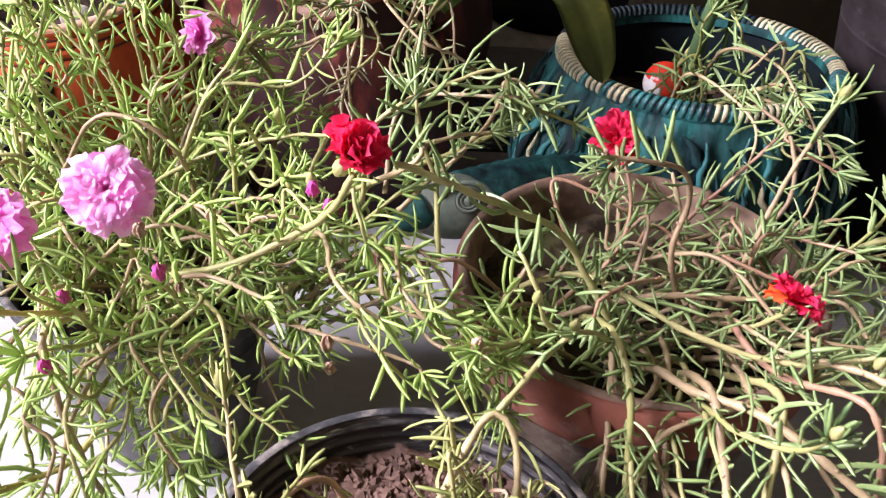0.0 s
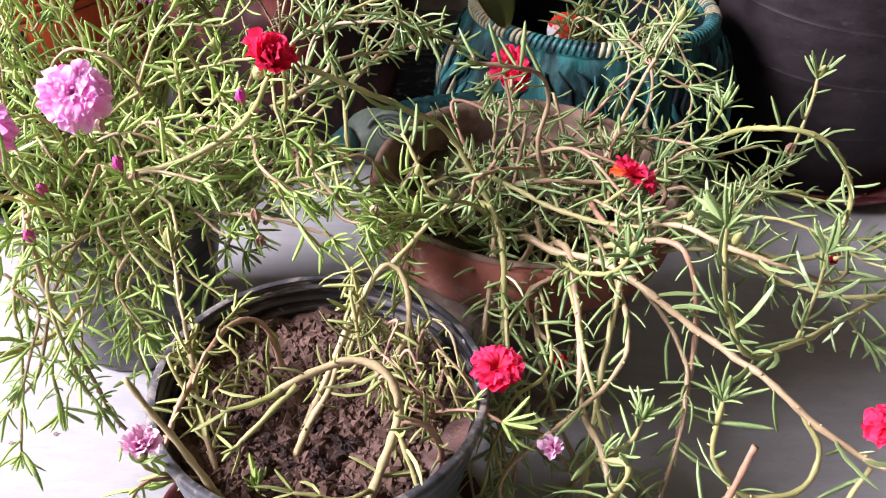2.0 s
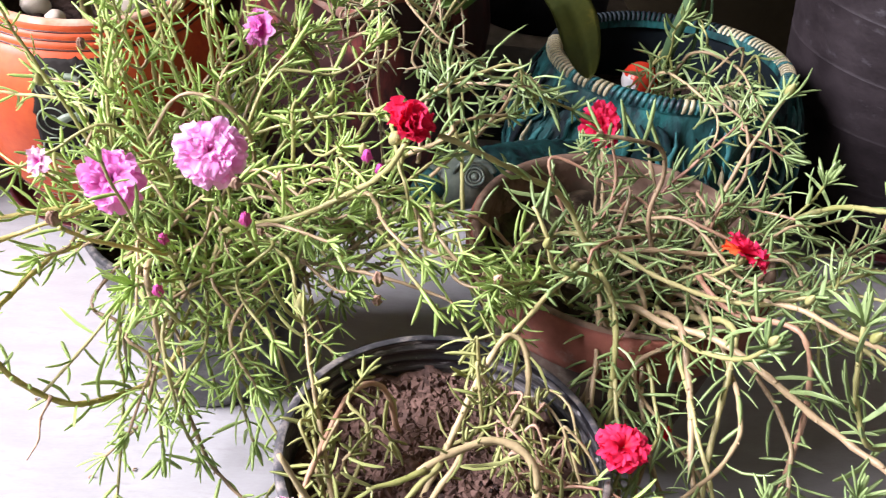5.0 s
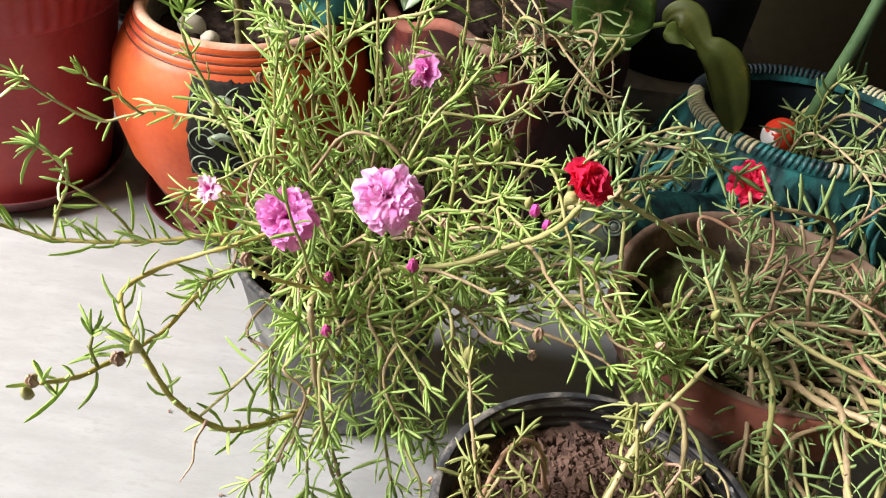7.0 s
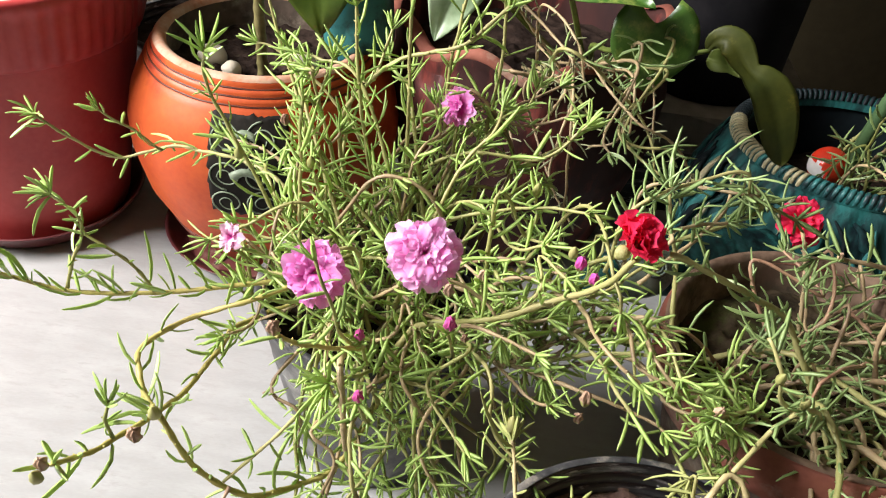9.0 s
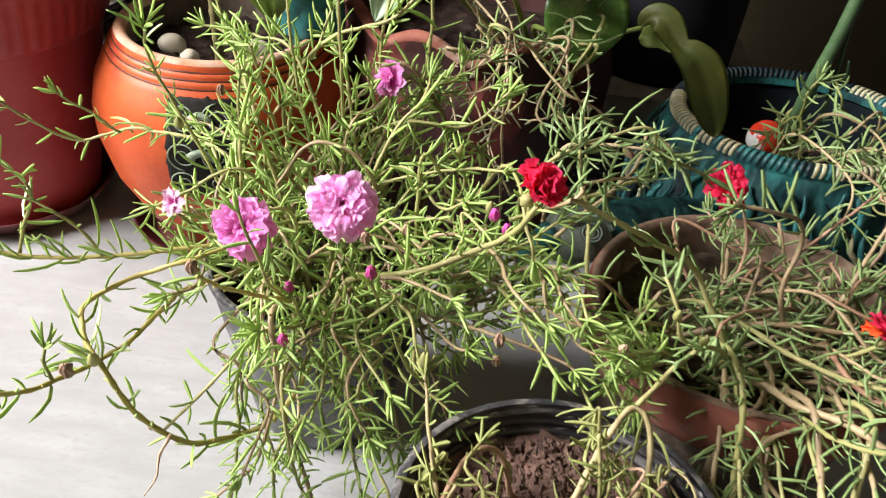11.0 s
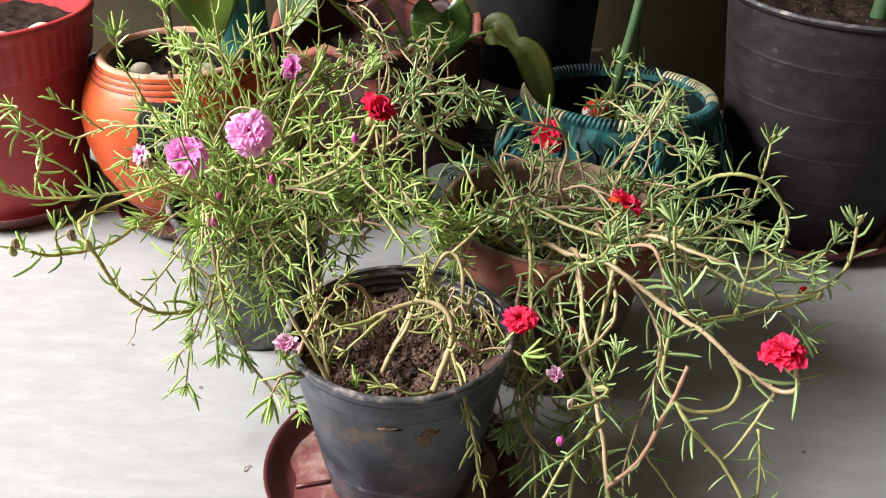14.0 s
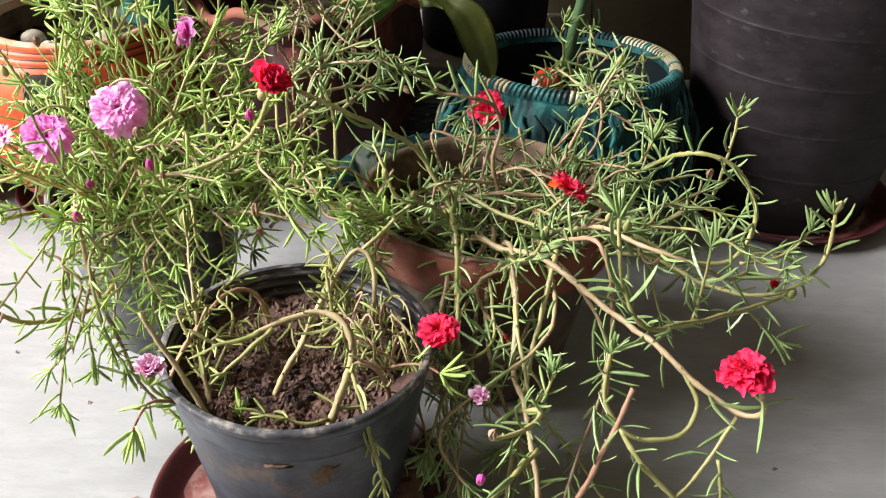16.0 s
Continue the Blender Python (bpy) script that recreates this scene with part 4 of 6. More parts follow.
def stone_block(at, size):
    bm = bmesh.new()
    bmesh.ops.create_cube(bm, size=1)
    bmesh.ops.subdivide_edges(bm, edges=bm.edges[:], cuts=6, use_grid_fill=True)
    for v in bm.verts:
        v.co = Vector((v.co.x * size[0], v.co.y * size[1], (v.co.z + 0.5) * size[2]))
        if v.co.z > 0.01 and v.co.z < size[2] - 0.004:
            v.co += noise.noise_vector(v.co * 22) * 0.008
    me = bpy.data.meshes.new("stone_block")
    bm.to_mesh(me)
    bm.free()
    me.materials.append(M["stone"])
    ob = new("stone_block", me)
    ob.location = at
    return tagged(ob, "rough grey stone slab under the far black pot", "stone slab")


stone_block((0.14, 1.070, 0.082), (0.30, 0.26, 0.050))


def tray(at, size):
    """A low upturned tray with sloping sides."""
    x, y, z = size
    prof = [(1.0, 0.0), (0.985, 0.006), (0.93, z - 0.006), (0.91, z), (0.0, z)]
    vs, fs = [], []
    for s, h in prof:
        for k in range(32):
            a = 2 * math.pi * k / 32
            q = (abs(math.cos(a)) ** 8 + abs(math.sin(a)) ** 8) ** -0.125
            vs.append((s * x * 0.5 * q * math.cos(a), s * y * 0.5 * q * math.sin(a), h))
    for i in range(len(prof) - 1):
        for k in range(32):
            k2 = (k + 1) % 32
            fs.append((i * 32 + k, i * 32 + k2, i * 32 + 32 + k2, i * 32 + 32 + k))
    ob = new("plastic_tray", mesh("plastic_tray", vs, fs, M["inner_plastic"]))
    ob.location = at
    return tagged(ob, "upturned black plastic tray carrying the stone slab", "tray")


tray((0.14, 1.075, 0.0), (0.36, 0.30, 0.082))


# terracotta pot with a thick lip
def terracotta_pot():
    ob = empty("flower_pot", (0.1495, 0.4555, 0.0), "terracotta clay pot with mossy stains and a thick red lip", "flower pot", "flower pots")
    prof = rounded([(0.001, 0.0), (0.080, 0.0), (0.084, 0.006), (0.112, 0.158)], 2)
    vs, fs = lathe(prof, 80)
    part("pot_wall", mesh("pot_wall", vs, fs, M["terracotta_dirty_and_shaded"]), ob, "dark moss-stained clay wall")
    prof = rounded([(0.111, 0.155), (0.119, 0.152), (0.124, 0.160), (0.1255, 0.190), (0.122, 0.200), (0.116, 0.199), (0.1135, 0.194)], 2)
    vs, fs = lathe(prof, 80, lambda a, i: 1 + 0.004 * math.sin(3 * a) + 0.003 * math.sin(7 * a + 1))
    part("rim", mesh("rim", vs, fs, M["terracotta"]), ob, "thick reddish terracotta lip")
    vs, fs = lathe([(0.1222, 0.2004), (0.1205, 0.2016), (0.1165, 0.2014), (0.1136, 0.196), (0.110, 0.170), (0.106, 0.135)], 80)
    part("inner_wall", mesh("inner_wall", vs, fs, M["clay_pale"]), ob, "pale dusty inner clay wall")
    part("soil", soil_mesh(0.1095, 0.166, 0.007, 3, 70, 120, "shaded_mossy_soil"), ob, "soil with dry moss, darkened for the shade in the pot")


terracotta_pot()


# orange pot with a painted panel
def orange_pot():
    c = Vector((-0.356, 0.771, 0.010))
    ob = empty("flower_pot", c, "glossy orange ceramic pot with a dark painted panel", "flower pot", "flower pots")
    prof = [(0.001, 0.0), (0.072, 0.0), (0.078, 0.004), (0.105, 0.040), (0.128, 0.085), (0.139, 0.130), (0.140, 0.160), (0.134, 0.188), (0.1285, 0.200), (0.1228, 0.2110), (0.1195, 0.2170), (0.1170, 0.2190), (0.1178, 0.2215), (0.1150, 0.2248), (0.1128, 0.2262), (0.1136, 0.2288), (0.1112, 0.2318), (0.1092, 0.2330), (0.1096, 0.2350), (0.1078, 0.2385)]
    vs, fs = lathe(prof, 96)
    part("pot_wall", mesh("pot_wall", vs, fs, M["orange"]), ob)
    vs, fs = lathe(rounded([(0.1077, 0.2386), (0.1060, 0.2412), (0.102, 0.243), (0.097, 0.241), (0.0945, 0.236)], 2), 96)
    part("rim", mesh("rim", vs, fs, M["rim_clay"]), ob, "worn unglazed beige rim")
    # this dark clay colour stands for the depth's shade
    vs, fs = lathe([(0.0946, 0.2362), (0.0942, 0.220), (0.095, 0.178)], 96)
    part("inner_wall", mesh("inner_wall", vs, fs, M["terracotta_dirty_and_shaded"]), ob, "inner wall, darkened for the shade inside the pot")
    part("soil", soil_mesh(0.094, 0.205, 0.006, 5, 60, 120), ob, "dark soil")
    # dark rings: the neck grooves' shade put into colour, plus two near the foot
    for z, r in ((0.2324, 0.1094), (0.2257, 0.1131), (0.2186, 0.1172), (0.0465, 0.1083), (0.0390, 0.1043)):
        ring = [Vector((r * math.cos(k * math.pi / 48), r * math.sin(k * math.pi / 48), z + 0.0004 * math.sin(k * 0.9))) for k in range(97)]
        vs, fs = tube(ring, 0.0013, 0.0013, 6)
        part("painted_line", mesh("painted_line", vs, fs, M["band"]), ob, "thin dark brown line round the pot")

    def skin(ang, z, lift):
        for (r0, z0), (r1, z1) in zip(prof, prof[1:]):
            if z0 <= z <= z1 and z1 > z0:
                r = r0 + (r1 - r0) * (z - z0) / (z1 - z0)
                break
        return Vector(((r + lift) * math.cos(ang), (r + lift) * math.sin(ang), z))

    a0, a1, z0, z1 = radians(-98), radians(-66), 0.112, 0.213
    n = 24
    vs, fs = [], []
    for lift in (0.0, 0.0012):
        for j in range(n + 1):
            for i in range(n + 1):
                e = 0.0050 * noise.noise(Vector((i * 0.5, j * 0.5, 0)))
                vs.append(skin(a0 + (a1 - a0) * i / n + e * 4, z0 + (z1 - z0) * j / n + e, lift))
    w = (n + 1) ** 2
    for j in range(n):
        for i in range(n):
            a = w + j * (n + 1) + i
            fs.append((a, a + 1, a + n + 2, a + n + 1))
    edge = [i for i in range(n + 1)] + [j * (n + 1) + n for j in range(1, n + 1)] + [n * (n + 1) + i for i in range(n - 1, -1, -1)] + [j * (n + 1) for j in range(n - 1, 0, -1)]
    for a, b in zip(edge, edge[1:] + edge[:1]):
        fs.append((a, b, w + b, w + a))
    panel = part("painted_panel", mesh("painted_panel", vs, fs, M["panel"]), ob, "near-black painted square with grey-green swirls")
    for ci, cz, flip in ((0.22, 0.80, 1), (0.66, 0.80, -1), (0.22, 0.45, 1), (0.66, 0.45, -1), (0.22, 0.14, 1), (0.66, 0.14, -1)):
        pts = []
        for k in range(40):
            s = k / 39
            rad, th = 0.004 + 0.012 * s, flip * s * 11
            ang = a0 + (a1 - a0) * ci + rad * math.cos(th) / 0.13
            pts.append(skin(ang, z0 + (z1 - z0) * cz + rad * math.sin(th), 0.0014))
        vs, fs = tube(pts, 0.0006, 0.0010, 5)
        part("swirl", mesh("swirl", vs, fs, M["panel_line"]), panel)
    for cz in (0.80, 0.45):
        pts = [skin(a0 + (a1 - a0) * (0.30 + 0.3 * s), z0 + (z1 - z0) * cz + 0.006 * math.sin(s * 3.1), 0.0014) for s in (0, 0.2, 0.4, 0.6, 0.8, 1.0)]
        vs, fs = tube(pts, 0.0050, 0.0030, 6)
        part("leaf_motif", mesh("leaf_motif", vs, fs, M["panel_line"]), panel)
    for at, size, turn, k in (((-0.050, -0.012, 0.214), (0.015, 0.0125, 0.0115), 0.4, 0), ((-0.026, -0.030, 0.210), (0.0105, 0.0095, 0.008), 1.1, 1), ((0.041, -0.008, 0.215), (0.0165, 0.0125, 0.0115), 0.2, 2)):
        pebble(c + Vector(at), size, turn, k)


saucer((-0.356, 0.771, 0.0), 0.118, 0.022, M["maroon"], "maroon plastic saucer under the orange pot")
orange_pot()


# brick-red ribbed pot
def red_pot():
    c = Vector((-0.635, 0.780, 0.007))
    ob = empty("flower_pot", c, "brick-red plastic pot with a ribbed rim band", "flower pot", "flower pots")
    prof = rounded([(0.001, 0.0), (0.098, 0.0), (0.102, 0.005), (0.136, 0.222)], 2)
    vs, fs = lathe(prof, 80)
    part("pot_wall", mesh("pot_wall", vs, fs, M["red_plastic"]), ob)
    prof = [(0.136, 0.220), (0.141, 0.222), (0.143, 0.228), (0.146, 0.240), (0.150, 0.272), (0.151, 0.280), (0.155, 0.284), (0.156, 0.292), (0.153, 0.295), (0.146, 0.294), (0.142, 0.285), (0.138, 0.25)]
    vs, fs = lathe(prof, 240, lambda a, i: 1 + (0.0055 * math.cos(60 * a) if 2 <= i <= 4 else 0.004 * math.cos(60 * a) if i in (1, 5, 6) else 0))
    part("rim_band", mesh("rim_band", vs, fs, M["red_plastic"]), ob, "band of upright ribs under the lip")
    part("soil", soil_mesh(0.139, 0.256, 0.006, 7), ob, "dark soil")
    for at, size, turn, k in (((0.112, -0.040, 0.270), (0.023, 0.018, 0.016), 0.3, 0), ((0.062, -0.070, 0.267), (0.024, 0.018, 0.014), 1.0, 1), ((0.02, -0.085, 0.265), (0.016, 0.014, 0.011), 2.0, 2)):
        pebble(c + Vector(at), size, turn, k)


saucer((-0.635, 0.780, 0.0), 0.122, 0.026, M["maroon"], "maroon plastic saucer under the brick-red pot")
red_pot()


# purple-brown pot with a scalloped rim
def brown_pot():
    ob = empty("flower_pot", (-0.088, 0.870, 0.0), "purple-brown glazed pot with a wavy chipped rim", "flower pot", "flower pots")
    prof = rounded([(0.001, 0.0), (0.105, 0.0), (0.112, 0.006), (0.150, 0.13), (0.156, 0.20), (0.149, 0.245), (0.153, 0.262), (0.148, 0.268), (0.138, 0.262), (0.136, 0.22), (0.135, 0.20)], 2)
    vs, fs = lathe(prof, 160, lambda a, i: 1 + 0.012 * abs(math.sin(9 * a)))
    vs = [(x, y, z + (0.009 * math.sin(9 * math.atan2(y, x)) if z > 0.24 else 0)) for x, y, z in vs]
    part("pot_wall", mesh("pot_wall", vs, fs, M["brown_pot"]), ob)
    vs, fs = lathe([(0.150, 0.258), (0.155, 0.264), (0.149, 0.272), (0.141, 0.268)], 160, lambda a, i: 1 + 0.012 * abs(math.sin(9 * a)))
    vs = [(x, y, z + 0.009 * math.sin(9 * math.atan2(y, x))) for x, y, z in vs]
    part("rim", mesh("rim", vs, fs, M["terracotta"]), ob, "reddish chipped edge of the rim")
    part("soil", soil_mesh(0.137, 0.212, 0.006, 9), ob, "dark soil")


brown_pot()


# teal ceramic planter in the shape of a bird, with a rope rim
def teal_planter():
    c = Vector((0.257, 0.761, 0.0))
    ob = empty("ceramic_planter", c, "teal glazed ceramic planter with feather relief and rope rim", "planter")
    ob.scale = (1.0, 0.84, 1.0)
    prof = [(0.001, 0.0), (0.098, 0.0), (0.108, 0.006), (0.138, 0.030), (0.157, 0.070), (0.163, 0.105), (0.158, 0.145), (0.145, 0.180), (0.134, 0.203), (0.130, 0.214), (0.122, 0.214)]
    fine = []
    for (r0, z0), (r1, z1) in zip(prof, prof[1:]):
        fine += [(r0 + (r1 - r0) * s / 4, z0 + (z1 - z0) * s / 4) for s in range(4)]
    fine.append(prof[-1])

    def groove(a, i):
        r, z = fine[i]
        if not 0.01 < z < 0.205:
            return 1.0
        p = Vector((math.cos(a) * 9, math.sin(a) * 9, z * 22))
        return 1 + 0.034 * noise.noise(p) + 0.020 * noise.noise(Vector((math.cos(a) * 22, math.sin(a) * 22, z * 30)))

    vs, fs = lathe(fine, 300, groove)
    part("body", mesh("body", vs, fs, M["teal_deep"]), ob)
    # the inside's shade is put into this near-black colour
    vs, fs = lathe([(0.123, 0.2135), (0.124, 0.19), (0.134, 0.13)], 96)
    part("inner_wall", mesh("inner_wall", vs, fs, M["dark_and_shaded_glaze"]), ob, "glazed inner wall, coloured near black for its shade")

    def skin(ang, z, lift):
        for (r0, z0), (r1, z1) in zip(prof[2:], prof[3:]):
            if z0 <= z <= z1 and z1 > z0:
                r = r0 + (r1 - r0) * (z - z0) / (z1 - z0)
                return Vector(((r + lift) * math.cos(ang), (r + lift) * math.sin(ang), z))
        return Vector((0.13 * math.cos(ang), 0.13 * math.sin(ang), z))

    rng = random.Random(5)
    for row, (z_top, length, count) in enumerate(((0.200, 0.055, 52), (0.168, 0.070, 58), (0.120, 0.070, 56))):
        for k in range(count):
            ang = 2 * math.pi * (k + 0.5 * row) / count + rng.uniform(-0.03, 0.03)
            sway = rng.uniform(-0.16, 0.16) + 0.10 * math.sin(ang * 3)
            ln = length * rng.uniform(0.45, 1.2)
            jog = rng.uniform(-0.014, 0.0)
            wd = rng.uniform(0.0018, 0.0060)
            spine = [skin(ang + sway * s + 0.02 * math.sin(9 * s + k), max(0.012, z_top + jog - ln * s), 0.0026 + 0.0016 * (k % 3)) for s in (0, 0.2, 0.4, 0.6, 0.8, 1.0)]
            vs, fs = [], []
            prof_w = (0.35, 0.75, 1.0, 0.95, 0.6, 0.1)
            for i, p in enumerate(spine):
                t = (spine[min(i + 1, 5)] - spine[max(i - 1, 0)]).normalized()
                out = Vector((p.x, p.y, 0.0)).normalized()
                sd = t.cross(out).normalized()
                for q in range(6):
                    b = q * math.pi / 3
                    vs.append(p + sd * (wd * prof_w[i] * math.cos(b)) + out * (0.0034 * prof_w[i] * math.sin(b)))
            for i in range(5):
                for q in range(6):
                    fs.append((i * 6 + q, i * 6 + (q + 1) % 6, i * 6 + 6 + (q + 1) % 6, i * 6 + 6 + q))
            pale = rng.random() < (0.40 if row < 2 and 2.9 < ang < 4.3 else 0.04)
            part("feather", mesh("feather", vs, fs, M["cream"] if pale else M[rng.choice(("teal", "teal", "teal_deep", "dark_and_shaded_glaze"))]), ob, "cream glazed feather" if pale else "")
    # rope rim of slanting strands
    vs, fs, pick = [], [], []
    count = 124
    for k in range(count):
        ang = 2 * math.pi * k / count
        o = len(vs)
        for i in range(7):
            s = i / 6
            b = math.pi * (-0.30 + 1.25 * s)
            a = ang + 0.035 * s
            r = 0.1265 + 0.0082 * math.cos(b)
            z = 0.2120 + 0.0082 * math.sin(b)
            w = 0.0026 * (0.8 + 0.2 * math.sin(math.pi * s))
            cen = Vector((r * math.cos(a), r * math.sin(a), z))
            tang = Vector((-math.sin(a), math.cos(a), 0))
            out = Vector((math.cos(b) * math.cos(a), math.cos(b) * math.sin(a), math.sin(b)))
            for q in range(5):
                g = q * math.pi * 0.4
                vs.append(cen + tang * (w * math.cos(g)) + out * (0.0011 * math.sin(g)))
        deg = math.degrees(ang)
        # 2: rear strands, coloured near black in place of shade
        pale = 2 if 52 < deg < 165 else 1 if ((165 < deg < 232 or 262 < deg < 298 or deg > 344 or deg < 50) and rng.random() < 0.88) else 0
        for i in range(6):
            for q in range(5):
                fs.append((o + i * 5 + q, o + i * 5 + (q + 1) % 5, o + i * 5 + 5 + (q + 1) % 5, o + i * 5 + 5 + q))
                pick.append(pale)
    part("rope_rim", mesh("rope_rim", vs, fs, [M["teal"], M["cream"], M["dark_and_shaded_glaze"]], True, pick), ob, "rope-like rim in cream and teal, shade painted on its back")
    vs, fs = lathe([(0.1340, 0.206), (0.1345, 0.212), (0.1325, 0.2170), (0.1265, 0.2198), (0.1205, 0.2170), (0.1188, 0.212), (0.1190, 0.204)], 96)
    part("rim_core", mesh("rim_core", vs, fs, M["teal_deep"]), ob)
    # neck and head of the bird, with a raised ringed eye, a brow and a beak
    spot = lambda x, y, z: Vector((x - c.x, (y - c.y) / 0.84, z))
    pts = curve_points([spot(0.150, 0.650, 0.120), spot(0.105, 0.640, 0.130), spot(0.065, 0.622, 0.140), spot(0.030, 0.610, 0.143)], 0.004)
    vs, fs = tube(pts, 0.046, 0.027, 24, knots=0.03)
    part("neck", mesh("neck", vs, fs, M["teal_deep"]), ob)
    eye = Vector((0.039, 0.575, 0.169))
    way = Vector((0.02, -0.80, 0.60)).normalized()
    mid = eye - way * 0.0285 + Vector((-0.012, 0.0, -0.004))
    bm = bmesh.new()
    bmesh.ops.create_uvsphere(bm, u_segments=32, v_segments=20, radius=1)
    for v in bm.verts:
        x, y, z = v.co
        v.co = Vector((x * 0.036, y * 0.029, z * 0.027 - 0.006 * max(0.0, -x) ** 2))
        v.co += noise.noise_vector(v.co * 70) * 0.0012
    me = bpy.data.meshes.new("head")
    bm.to_mesh(me)
    bm.free()
    me.materials.append(M["sage"])
    me.polygons.foreach_set("use_smooth", [True] * len(me.polygons))
    head = part("head", me, ob, "sage green glazed bird head", Matrix.LocRotScale(spot(*mid), None, Vector((1, 1 / 0.84, 1))))
    u = Vector((0, 0, 1)).cross(way).normalized()
    w = way.cross(u)
    for radius, thick in ((0.0088, 0.0012), (0.0056, 0.0011)):
        ring = [eye - mid + u * (radius * math.cos(k * math.pi / 16)) + w * (radius * 0.92 * math.sin(k * math.pi / 16)) + way * 0.0006 for k in range(33)]
        vs, fs = tube(ring, thick, thick, 8)
        part("eye_ring", mesh("eye_ring", vs, fs, M["sage"]), head)
    vs, fs = lathe([(0.0036, -0.001), (0.0034, 0.0008), (0.0024, 0.0018), (0.0001, 0.0022)], 20)
    part("pupil", mesh("pupil", vs, fs, M["sage"]), head, "", Matrix.Translation(eye - mid) @ way.to_track_quat("Z", "Y").to_matrix().to_4x4())
    # nearly flat disc in a darker colour than the head
    vs, fs = lathe([(0.0001, 0.0), (0.0046, 0.0001), (0.0108, -0.0008)], 28)
    part("eye_hollow", mesh("eye_hollow", vs, fs, M["brow"]), head, "dark disc behind the eye rings", Matrix.Translation(eye - mid) @ way.to_track_quat("Z", "Y").to_matrix().to_4x4())
    arc = [eye - mid + u * (0.0195 * math.cos(s)) + w * (0.0150 * math.sin(s)) - way * (0.0050 * abs(math.cos(s)) ** 2) for s in (0.30, 0.7, 1.1, 1.5, 1.9, 2.3, 2.7, 3.0)]
    vs, fs = tube([p for p in curve_points(arc, 0.002)], 0.0032, 0.0018, 8)
    part("brow", mesh("brow", vs, fs, M["sage"]), head, "raised brow over the eye")
    beak = curve_points([Vector((-0.022, -0.012, 0.004)), Vector((-0.036, -0.020, -0.001)), Vector((-0.046, -0.025, -0.012)), Vector((-0.050, -0.027, -0.024))], 0.003)
    vs, fs = tube(beak, 0.0165, 0.0035, 16)
    part("beak", mesh("beak", vs, fs, M["teal"]), head, "dark teal beak")
    part("soil", soil_mesh(0.128, 0.140, 0.006, 11), ob, "dark soil")


teal_planter()


def red_ball():
    c = Vector((0.230, 0.764, 0.184))
    bm = bmesh.new()
    bmesh.ops.create_uvsphere(bm, u_segments=28, v_segments=18, radius=0.0205)
    me = bpy.data.meshes.new("painted_ball")
    for f in bm.faces:
        p = f.calc_center_median()
        f.material_index = 1 if (p.x + 0.5 * p.z < -0.0095 and abs(p.z - 0.3 * p.x - 0.006) < 0.0075) else 0
        f.smooth = True
    bm.to_mesh(me)
    bm.free()
    me.materials.append(M["ball_red"]), me.materials.append(M["ball_white"])
    ob = new("painted_ball", me)
    ob.location = c
    tagged(ob, "glossy red and white ball lying in the teal planter", "ball")


red_ball()


def teal_ornament():
    ob = empty("ceramic_ornament", (-0.262, 0.778, 0.224), "small teal ceramic ornament standing in the orange pot", "ornament")
    vs, fs = lathe(rounded([(0.001, 0.0), (0.020, 0.0), (0.022, 0.022), (0.034, 0.026), (0.036, 0.032), (0.033, 0.070), (0.030, 0.12), (0.020, 0.16), (0.001, 0.17)], 2), 40, lambda a, i: 1 + 0.025 * math.sin(7 * a))
    part("figure", mesh("figure", vs, fs, M["teal"]), ob)


# ---------------------------------------------------------------- plants


def bush(plant, count, base, reach, seed, box, green, skins, height=(0.05, 0.16), rooted=0.15, gap=0.0062, long=0.020, droop=0.0, tuft=7, avoid=None, wander=0.03, thick=(0.0018, 0.0026), spring=None):
    """Many wandering stems from round a pot's middle to spots spread through a box."""
    rng = random.Random(seed)
    (x0, x1), (y0, y1), (z0, z1) = box
    made = 0
    while made < count:
        a, r = rng.random() * 6.28, reach * math.sqrt(rng.random())
        b = Vector((base[0] + r * math.cos(a), base[1] + r * math.sin(a), rooted))
        e = Vector((rng.uniform(x0, x1), rng.uniform(y0, y1), rng.uniform(z0, z1)))
        if avoid and avoid(e):
            continue
        mid = b.lerp(e, 0.5) + Vector((rng.uniform(-wander, wander), rng.uniform(-wander, wander), rng.uniform(*height) * 0.5))
        q = b.lerp(e, 0.8) + Vector((rng.uniform(-0.7, 0.7) * wander, rng.uniform(-0.7, 0.7) * wander, rng.uniform(0.0, 0.04)))
        stem(plant, ([b + Vector(spring)] if spring else []) + [b, mid, q, e], rng.uniform(*thick), 0.0012, 0.15, gap * rng.uniform(0.8, 1.3), long * rng.uniform(0.85, 1.15), tuft, rng.choice(skins), green, droop)
        made += 1


# ---- pink moss rose in the grey pot
pink_plant = empty("moss_rose", (-0.200, 0.500, 0.145), "bushy moss rose with double pink flowers in a grey pot", "plant", "moss rose plants")
P = pink_plant
stem(P, [(-0.165, 0.44, 0.160), (-0.176, 0.385, 0.160), (-0.195, 0.343, 0.140), (-0.219, 0.325, 0.134), (-0.246, 0.302, 0.145), (-0.277, 0.298, 0.171), (-0.294, 0.296, 0.212), (-0.309, 0.309, 0.221), (-0.316, 0.320, 0.229), (-0.323, 0.346, 0.225), (-0.300, 0.375, 0.228), (-0.264, 0.385, 0.240), (-0.225, 0.41, 0.245)], 0.0027, 0.0018, 0.2, 0.0085, 0.024, 8, "stem_yellow")
